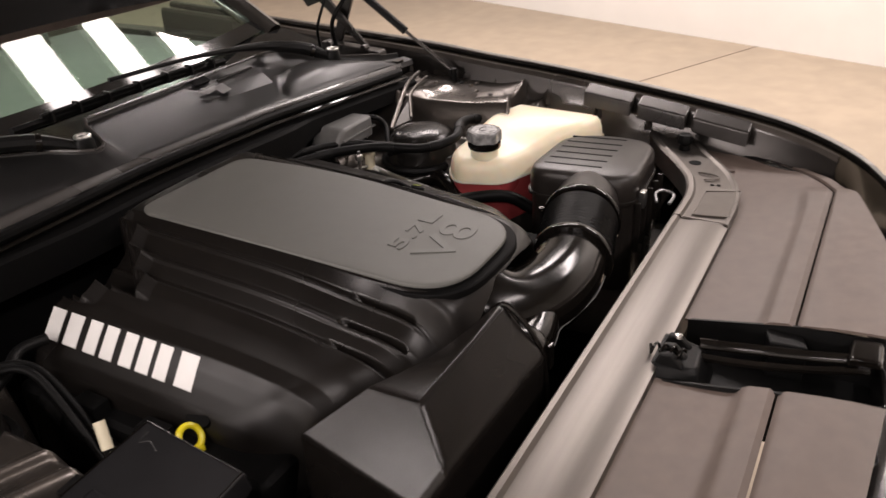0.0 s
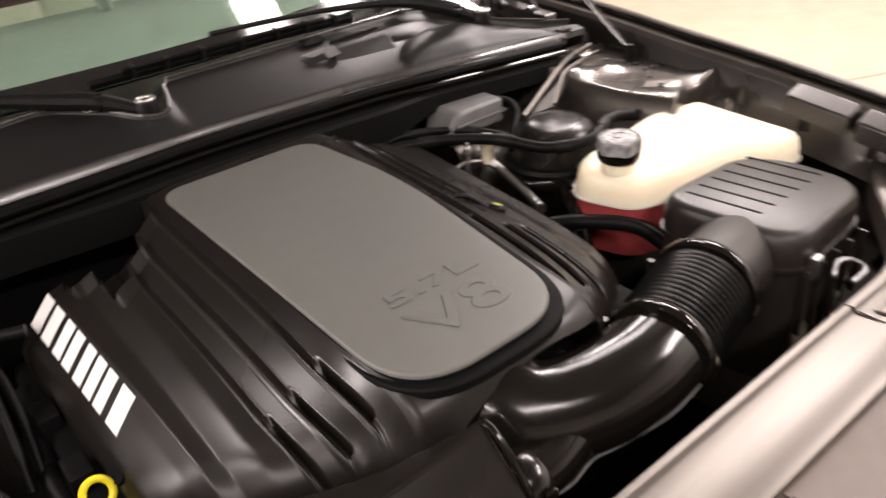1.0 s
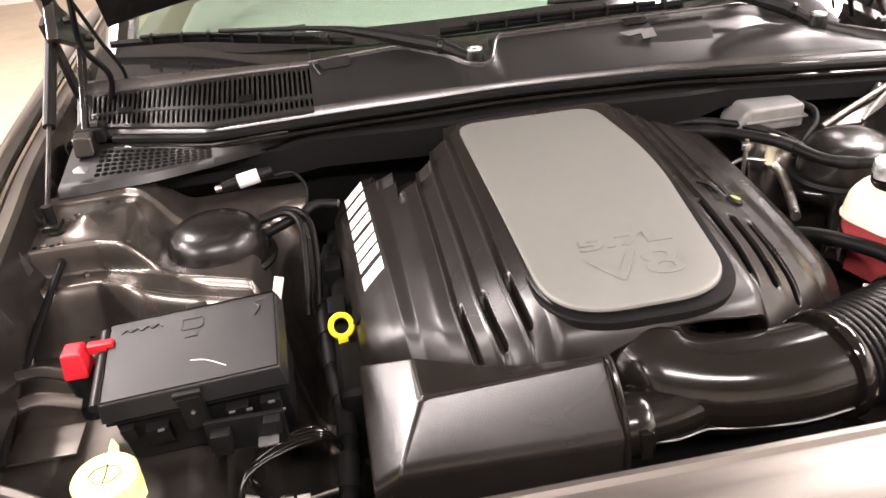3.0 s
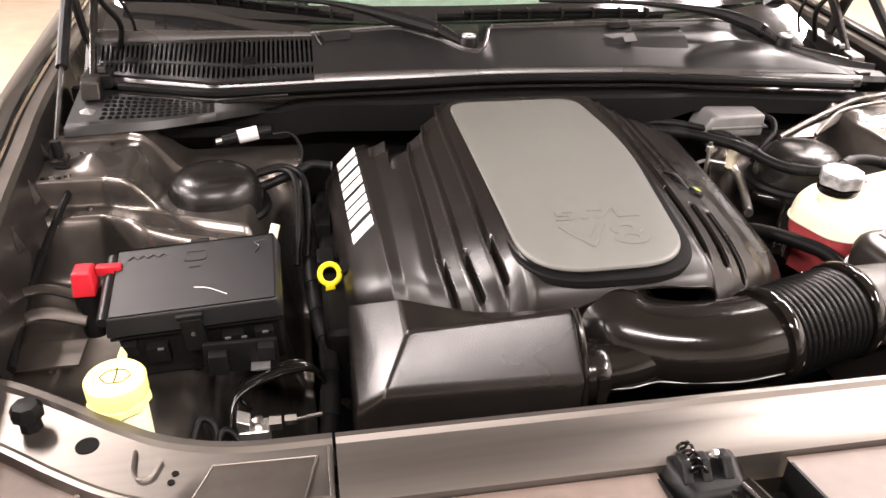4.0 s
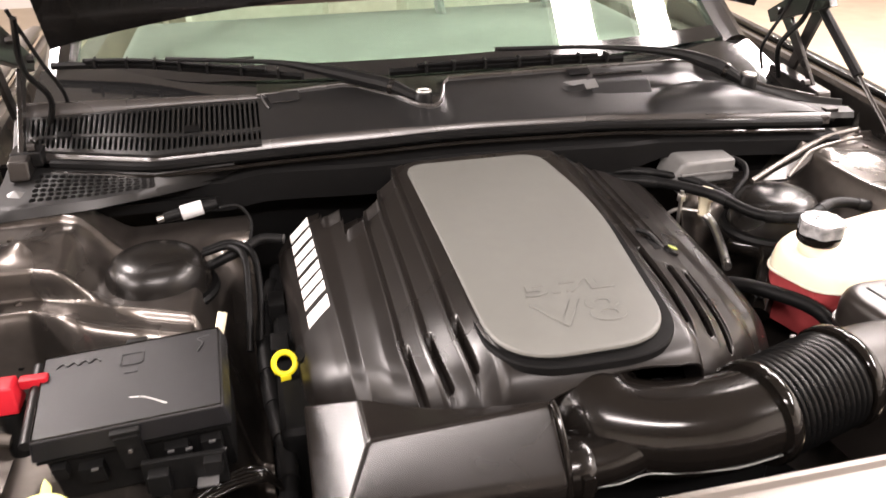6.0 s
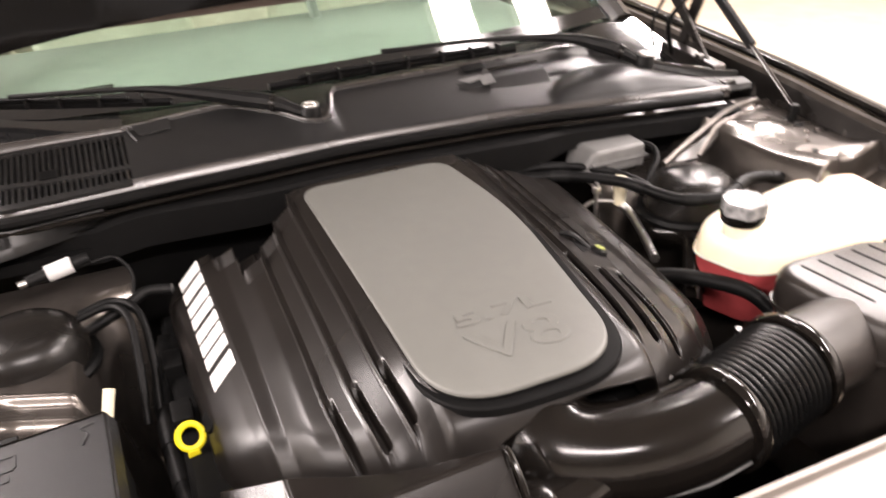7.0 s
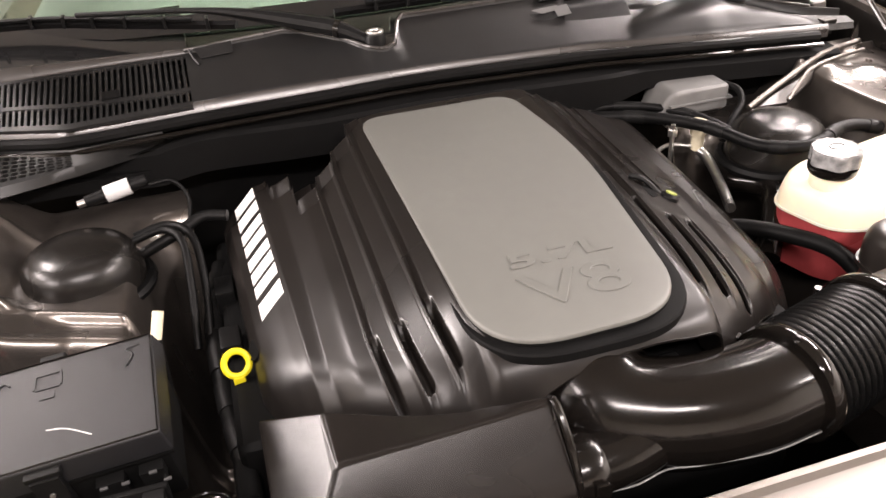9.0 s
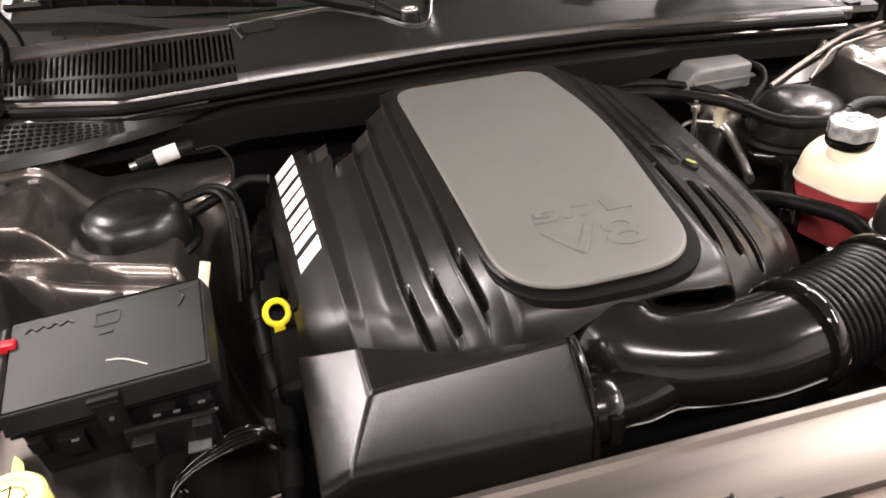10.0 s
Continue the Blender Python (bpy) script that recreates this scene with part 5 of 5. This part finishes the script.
def drain_panel():
    th = tagged(empty("drain_panel", pose(0, 0, 0)), "black plastic corner panel with honeycomb drain holes", "trim panel")

    def at(u, v):
        x = -0.875 + 0.42 * u
        y0 = poly([0.0, 0.4, 0.65, 1.0], [0.160, 0.172, 0.198, 0.245], u)
        y1 = curve_y(x) - 0.024
        return Vector((x, y0 + (y1 - y0) * v, 0.893 + 0.024 * v + 0.008 * u))
    rows = []
    for i in range(15):
        u = 0.66 * i / 14
        rows.append([at(u, v) for v in (0.0, 0.10, 0.22)])
    rows2 = [[at(0.66 * i / 14, v) for v in (0.92, 1.0, 1.1)] for i in range(15)]
    rows3 = [[at(0.66 + 0.34 * i / 10, v) for v in (0.0, 0.10, 0.22, 0.5, 0.92, 1.0, 1.1)] for i in range(11)]
    for r in rows3:
        r[0].z -= 0.012
    for r in rows:
        r[0].z -= 0.012
    part("front_edge", thicken(grid(rows), 0.003), GRAIN, th)
    part("rear_edge", thicken(grid(rows2), 0.003), GRAIN, th)
    part("left_end", thicken(grid([[at(u, v) for v in (0.22, 0.5, 0.92)] for u in (0.0, 0.07, 0.14)]), 0.003), GRAIN, th)
    part("right_end", thicken(grid(rows3), 0.003), GRAIN, th)
    bm = bmesh.new()
    for r in range(6):
        for c in range(16):
            u0, u1 = 0.14 + 0.52 * c / 16, 0.14 + 0.52 * (c + 1) / 16
            v0, v1 = 0.22 + 0.70 * r / 6, 0.22 + 0.70 * (r + 1) / 6
            off = 0.018 * (r % 2) - 0.009
            o = [at(u0, v0), at(u1, v0), at(u1, v1), at(u0, v1)]
            q = [at(u0 + (u1 - u0) * a + off * 0.2, v0 + (v1 - v0) * b) for a, b in ((0.22, 0.12), (0.78, 0.12), (0.95, 0.5), (0.78, 0.88), (0.22, 0.88), (0.05, 0.5))]
            O = [bm.verts.new(p) for p in o]
            Q = [bm.verts.new(p) for p in q]
            D = [bm.verts.new(p - Vector((0, 0, 0.008))) for p in q]
            for f in ((O[0], O[1], Q[1], Q[0]), (O[1], Q[2], Q[1]), (O[1], O[2], Q[2]), (O[2], Q[3], Q[2]), (O[2], O[3], Q[4], Q[3]), (O[3], Q[5], Q[4]), (O[3], O[0], Q[5]), (O[0], Q[0], Q[5])):
                bm.faces.new(f)
            for i in range(6):
                bm.faces.new((Q[i], Q[(i + 1) % 6], D[(i + 1) % 6], D[i]))
    bmesh.ops.remove_doubles(bm, verts=bm.verts, dist=0.0002)
    part("honeycomb", bm, GRAIN, th, "honeycomb of open drain holes", smooth=0)
    part("clip", hull([(-0.85, 0.20, 0.917), (-0.818, 0.204, 0.917), (-0.846, 0.193, 0.913), (-0.824, 0.188, 0.912), (-0.835, 0.20, 0.924)], 0.001), LABELGREY, th, "pale metal spring clip")


def cable(name, label, pts, r, mat, group="", seg=14, n=6, category="cable", wraps=0):
    th = tagged(empty(name, pose(*pts[0])), label, category, group)
    o = Vector(pts[0])
    line = spline([Vector(p) - o for p in pts], n)
    part("sleeve", tube(line, r, seg, 0), mat, th)
    for k in range(wraps):
        i = int((k + 0.6) * (len(line) - 3) / wraps)
        part("tape_wrap", tube(line[i:i + 3], r * 1.12, seg, 0), MATTE, th)
    return th


def small_things():
    # sensor with a white sleeve behind the left tower
    th = tagged(empty("sensor_plug", pose(-0.535, 0.14, 0.878)), "small sensor plug with a white paper sleeve", "sensor")
    part("sleeve", lathe([(0.0001, -0.019), (0.0135, -0.019), (0.0135, 0.019), (0.0001, 0.019)], 20, pose(0, 0, 0, 0, 82, 8)), PAPER, th, "white paper sleeve")
    part("plug", lathe([(0.0001, -0.05), (0.009, -0.05), (0.010, -0.02), (0.0001, -0.02)], 14, pose(0, 0, 0, 0, 82, 8)), MATTE, th)
    part("tail", lathe([(0.0001, 0.02), (0.011, 0.02), (0.009, 0.045), (0.0001, 0.045)], 14, pose(0, 0, 0, 0, 82, 8)), MATTE, th)
    part("ferrule", lathe([(0.0001, -0.062), (0.006, -0.062), (0.006, -0.05), (0.0001, -0.05)], 14, pose(0, 0, 0, 0, 82, 8)), STEEL, th, "bright steel ferrule")
    part("wire", tube([(0.045, 0.004, -0.002), (0.08, 0.02, -0.01), (0.10, 0.0, -0.04), (0.085, -0.03, -0.09)], 0.0035, 8, 6), RUBBER, th)
    # pale plug on a stalk behind the fuse box
    th = tagged(empty("vent_plug", pose(-0.492, -0.178, 0.79)), "cream plastic plug on a stalk behind the fuse box", "plug")
    part("cap", tube([(0.0, 0.0, 0.02), (0.010, 0.018, 0.050)], 0.0075, 12, 1), CREAM, th)
    part("stalk", tube([(-0.002, -0.01, -0.06), (0.0, 0.0, 0.02)], 0.006, 8, 2), MATTE, th)
    # transmission dipstick
    th = tagged(empty("transmission_dipstick", pose(0.451, 0.065, 0.80)), "bright steel dipstick tube with a cream cap", "dipstick")
    part("cap", lathe([(0.0001, 0.046), (0.012, 0.045), (0.0145, 0.040), (0.0145, 0.018), (0.0001, 0.018)], 18), CREAM, th, "cream plastic cap")
    part("collar", lathe([(0.0001, 0.018), (0.0115, 0.018), (0.0115, -0.012), (0.0001, -0.012)], 18), CREAM, th)
    part("tube", tube([(0, 0, -0.01), (0.005, -0.03, -0.02), (-0.02, -0.10, -0.02), (-0.075, -0.215, -0.005)], 0.0085, 12, 6), STEEL, th)
    part("bracket", tube([(-0.012, 0.0, -0.004), (-0.05, 0.015, -0.002), (-0.085, 0.0, -0.01), (-0.10, -0.03, -0.03)], 0.004, 8, 6), STEEL, th)
    # brake fluid reservoir
    th = tagged(empty("brake_reservoir", pose(0.478, 0.152, 0.864)), "pale translucent brake fluid reservoir under the cowl", "reservoir")
    part("tank", hull([(sx * 0.058, sy * 0.045, z) for sx in (-1, 1) for sy in (-1, 1) for z in (-0.03, 0.020)] + [(-0.085, -0.03, -0.03), (-0.085, 0.03, -0.03)], 0.010), GREYBOX, th)
    part("rim", box(0, 0, -0.006, 0.126, 0.098, 0.004, 0.001), GREYBOX, th)
    part("master_cylinder", tube([(-0.02, 0.0, -0.05), (-0.02, 0.12, -0.05)], 0.026, 16, 1), ALU, th, "dull cast aluminium cylinder")
    cable("brake_hose", "thin black rubber hose looped over the brake reservoir", [(0.537, 0.128, 0.876), (0.548, 0.100, 0.872), (0.538, 0.072, 0.858), (0.505, 0.048, 0.842), (0.47, 0.02, 0.82)], 0.006, RUBBER)
    cable("wiring_loom", "black taped wiring loom round the strut tower", [(0.26, 0.15, 0.85), (0.36, 0.10, 0.852), (0.44, 0.03, 0.848), (0.485, -0.06, 0.842), (0.55, -0.105, 0.85), (0.62, -0.085, 0.86), (0.68, -0.09, 0.852), (0.73, -0.125, 0.835), (0.75, -0.17, 0.79)], 0.0105, RUBBER, "looms", wraps=6)
    cable("wiring_loom", "black taped wiring loom along the firewall", [(0.20, 0.17, 0.84), (0.33, 0.16, 0.855), (0.45, 0.09, 0.845), (0.50, -0.03, 0.825)], 0.008, RUBBER, "looms", wraps=4)
    cable("heater_hose", "thick black hose beside the coolant reservoir", [(0.345, -0.135, 0.755), (0.390, -0.170, 0.768), (0.435, -0.222, 0.772), (0.475, -0.275, 0.765), (0.50, -0.33, 0.73)], 0.013, RUBBER, seg=14, category="hose")
    cable("coolant_pipe", "glossy black pipe low beside the tower", [(0.47, -0.02, 0.76), (0.50, -0.08, 0.77), (0.47, -0.14, 0.76), (0.42, -0.2, 0.72)], 0.020, GLOSSY, seg=14)
    th = tagged(empty("stud_nut", pose(0.385, 0.045, 0.835)), "bright steel nut at the cover's edge", "nut")
    part("hexagon", lathe([(0.0001, 0.012), (0.008, 0.012), (0.009, 0.010), (0.009, 0.0), (0.0001, 0.0)], 6), STEEL, th)
    part("stud", lathe([(0.0001, 0.02), (0.004, 0.02), (0.004, -0.05), (0.0001, -0.05)], 10), STEEL, th)
    # left side hoses between tower and engine
    cable("heater_pipe", "black rubber pipe bent beside the tower cap", [(-0.52, 0.045, 0.836), (-0.475, 0.05, 0.842), (-0.45, 0.02, 0.835), (-0.448, -0.03, 0.79), (-0.455, -0.10, 0.72)], 0.006, RUBBER, "pipes")
    cable("heater_pipe", "black rubber pipe bent beside the tower cap", [(-0.52, 0.065, 0.832), (-0.47, 0.072, 0.838), (-0.435, 0.035, 0.828), (-0.43, -0.03, 0.77), (-0.44, -0.10, 0.70)], 0.006, RUBBER, "pipes")
    cable("coil_lead", "black ignition lead running to the engine", [(-0.52, 0.06, 0.80), (-0.46, 0.07, 0.82), (-0.42, 0.09, 0.83), (-0.38, 0.08, 0.83)], 0.009, MATTE, "leads")
    cable("engine_loom", "black loom along the engine cover's foot", [(-0.41, 0.08, 0.74), (-0.43, -0.05, 0.72), (-0.425, -0.2, 0.70), (-0.41, -0.36, 0.70), (-0.42, -0.5, 0.66)], 0.014, RUBBER, "looms", wraps=7)
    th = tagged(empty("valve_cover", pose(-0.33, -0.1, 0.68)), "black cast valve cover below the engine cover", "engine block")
    # castings here and below are coloured near-black for the shade under the cover
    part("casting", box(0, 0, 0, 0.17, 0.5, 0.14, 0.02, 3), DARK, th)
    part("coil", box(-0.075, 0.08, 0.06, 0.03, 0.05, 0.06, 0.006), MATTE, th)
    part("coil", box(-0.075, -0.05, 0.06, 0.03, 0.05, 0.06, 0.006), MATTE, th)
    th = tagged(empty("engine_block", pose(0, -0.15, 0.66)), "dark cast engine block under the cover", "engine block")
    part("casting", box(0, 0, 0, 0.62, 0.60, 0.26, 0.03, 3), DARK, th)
    part("throttle_body", tube([(-0.03, -0.22, 0.13), (-0.03, -0.30, 0.13)], 0.055, 24, 1), ALU, th, "dull aluminium throttle body")
    th = tagged(empty("throttle_plug", pose(0.075, -0.465, 0.82)), "pale connector below the cover's front edge", "connector")
    part("body", hull([(sx * 0.018, sy * 0.012, z) for sx in (-1, 1) for sy in (-1, 1) for z in (-0.02, 0.012)] + [(0.0, 0.0, 0.02)], 0.003), MATTE, th)
    part("latch", box(0.012, -0.012, 0.018, 0.006, 0.004, 0.004, 0.001), GREENISH, th, "bright green latch")
    # front left corner: fan shroud, lines and fitting
    th = tagged(empty("line_fitting", pose(-0.515, -0.515, 0.725)), "bright aluminium refrigerant fitting with thin lines", "fitting")
    part("block", hull([(sx * 0.020, sy * 0.014, z) for sx in (-1, 1) for sy in (-1, 1) for z in (-0.03, 0.006)], 0.003), ALU, th)
    part("shoulder", hull([(-0.020, sy * 0.012, z) for sy in (-1, 1) for z in (0.0, 0.026)] + [(-0.004, sy * 0.012, z) for sy in (-1, 1) for z in (0.0, 0.018)], 0.002), ALU, th)
    part("nut", lathe([(0.0001, -0.01), (0.011, -0.01), (0.011, 0.006), (0.0001, 0.006)], 6, pose(0.030, 0.004, 0.004, 0, 90, 0)), STEEL, th)
    part("nut", lathe([(0.0001, -0.006), (0.008, -0.006), (0.008, 0.010), (0.0001, 0.010)], 6, pose(0.046, 0.006, 0.005, 0, 90, 0)), STEEL, th)
    part("stub", tube([(0.045, 0.004, 0.004), (0.09, 0.012, 0.004)], 0.003, 8, 1), STEEL, th)
    part("bolt", lathe([(0.0001, 0.0), (0.008, 0.0), (0.008, 0.010), (0.0001, 0.012)], 6, pose(0.006, 0.0, 0.006)), STEEL, th)
    for k in range(5):
        cable("refrigerant_line", "thin black metal line across the fan shroud", [(-0.548 + 0.006 * k, -0.505 + 0.011 * k, 0.712 - 0.012 * (k % 2)), (-0.54, -0.475 + 0.013 * k, 0.742 - 0.006 * k), (-0.50 + 0.006 * k, -0.452 + 0.015 * k, 0.754 - 0.005 * k), (-0.44, -0.43 + 0.013 * k, 0.748 - 0.008 * k), (-0.415, -0.40, 0.69)], 0.0030 + 0.0008 * (k % 2), GLOSSY, "refrigerant lines")
    cable("fan_lead", "black fan lead looped beside the washer neck", [(-0.60, -0.54, 0.70), (-0.585, -0.50, 0.735), (-0.565, -0.51, 0.725), (-0.57, -0.55, 0.69)], 0.005, RUBBER, "leads")
    cable("fan_lead", "black fan lead looped beside the fitting", [(-0.57, -0.56, 0.69), (-0.555, -0.52, 0.73), (-0.535, -0.53, 0.715), (-0.54, -0.57, 0.67)], 0.005, RUBBER, "leads")
    th = tagged(empty("fan_shroud", pose(-0.55, -0.57, 0.66)), "black ribbed fan shroud corner", "fan shroud")
    part("frame", box(0, 0, 0, 0.28, 0.05, 0.10, 0.008), MATTE, th)
    for k in range(7):
        part("rib", box(-0.12 + 0.04 * k, 0.03, 0.0, 0.005, 0.02, 0.10, 0.001), MATTE, th)
    th = tagged(empty("relay_bracket", pose(-0.53, -0.425, 0.78)), "black relay bracket below the fuse box", "bracket")
    part("plate", box(0, 0, 0, 0.10, 0.008, 0.05, 0.002), MATTE, th)
    part("tongue", box(0.025, -0.012, -0.012, 0.026, 0.016, 0.004, 0.001), LABELGREY, th, "pale metal tongue with a hole")
    part("relay", box(-0.03, -0.012, 0.0, 0.025, 0.018, 0.032, 0.002), MATTE, th)
    part("relay", box(0.035, -0.010, 0.012, 0.022, 0.016, 0.022, 0.002), MATTE, th)
    th = tagged(empty("front_harness_hook", pose(0.525, -0.595, 0.80)), "small bright metal hook beside the air box", "hook")
    part("wire", tube([(-0.03, 0.01, 0.0), (0.0, 0.02, 0.006), (0.022, 0.008, 0.004), (0.015, -0.012, 0.0), (-0.02, -0.012, -0.004)], 0.003, 8, 6), LABELGREY, th)
    cable("side_rail_cable", "black cable along the fender flange", [(-0.83, 0.02, 0.86), (-0.845, -0.15, 0.82), (-0.84, -0.32, 0.80), (-0.82, -0.44, 0.80)], 0.006, RUBBER)
    th = tagged(empty("bay_bracket", pose(-0.80, -0.29, 0.80)), "glossy black pressed bracket holding the terminal cover", "bracket")
    part("upper_arm", tube([(-0.06, 0.015, 0.012), (-0.01, 0.01, 0.020), (0.045, -0.01, 0.014)], 0.008, 8, 6, squash=0.5), BAYPAINT, th)
    part("lower_arm", tube([(-0.055, -0.03, -0.01), (-0.01, -0.03, 0.004), (0.05, -0.04, -0.006)], 0.010, 8, 6, squash=0.5), BAYPAINT, th)
    part("plate", box(0.0, -0.07, -0.04, 0.09, 0.06, 0.004, 0.001), BAYPAINT, th)


# ---- build ----
room()
ceiling_lights()
wall_light()
for side in (-1, 1):
    fender(side)
    apron(side)
    strut_cap(side)
    gas_strut(side)
under_bay()
firewall()
front_bar()
front_cover()
nose()
cowl()
hood_seal()
windshield()
wiper((-0.066, 0.327, 0.985), [(-0.125, 0.370, 1.008), (-0.174, 0.40, 1.017), (-0.28, 0.45, 1.036), (-0.378, 0.49, 1.046), (-0.583, 0.56, 1.048)], [(-0.30, 0.482, 1.010), (-0.50, 0.553, 1.02), (-0.65, 0.605, 1.028), (-0.83, 0.635, 1.03)])
wiper((0.662, 0.30, 0.973), [(0.625, 0.335, 0.996), (0.598, 0.36, 1.008), (0.53, 0.42, 1.022), (0.355, 0.455, 1.037), (0.128, 0.475, 1.043)], [(0.42, 0.436, 1.012), (0.25, 0.448, 1.013), (0.05, 0.457, 1.013), (-0.115, 0.460, 1.012)])
raised_hood = hood()
for side in (-1, 1):
    hinge(side, raised_hood)
engine_cover()
intake_box()
intake_elbow()
intake_hose()
air_box()
coolant_tank()
fuse_box()
red_terminal()
washer_cap()
oil_dipstick()
drain_panel()
hood_latch()
small_things()
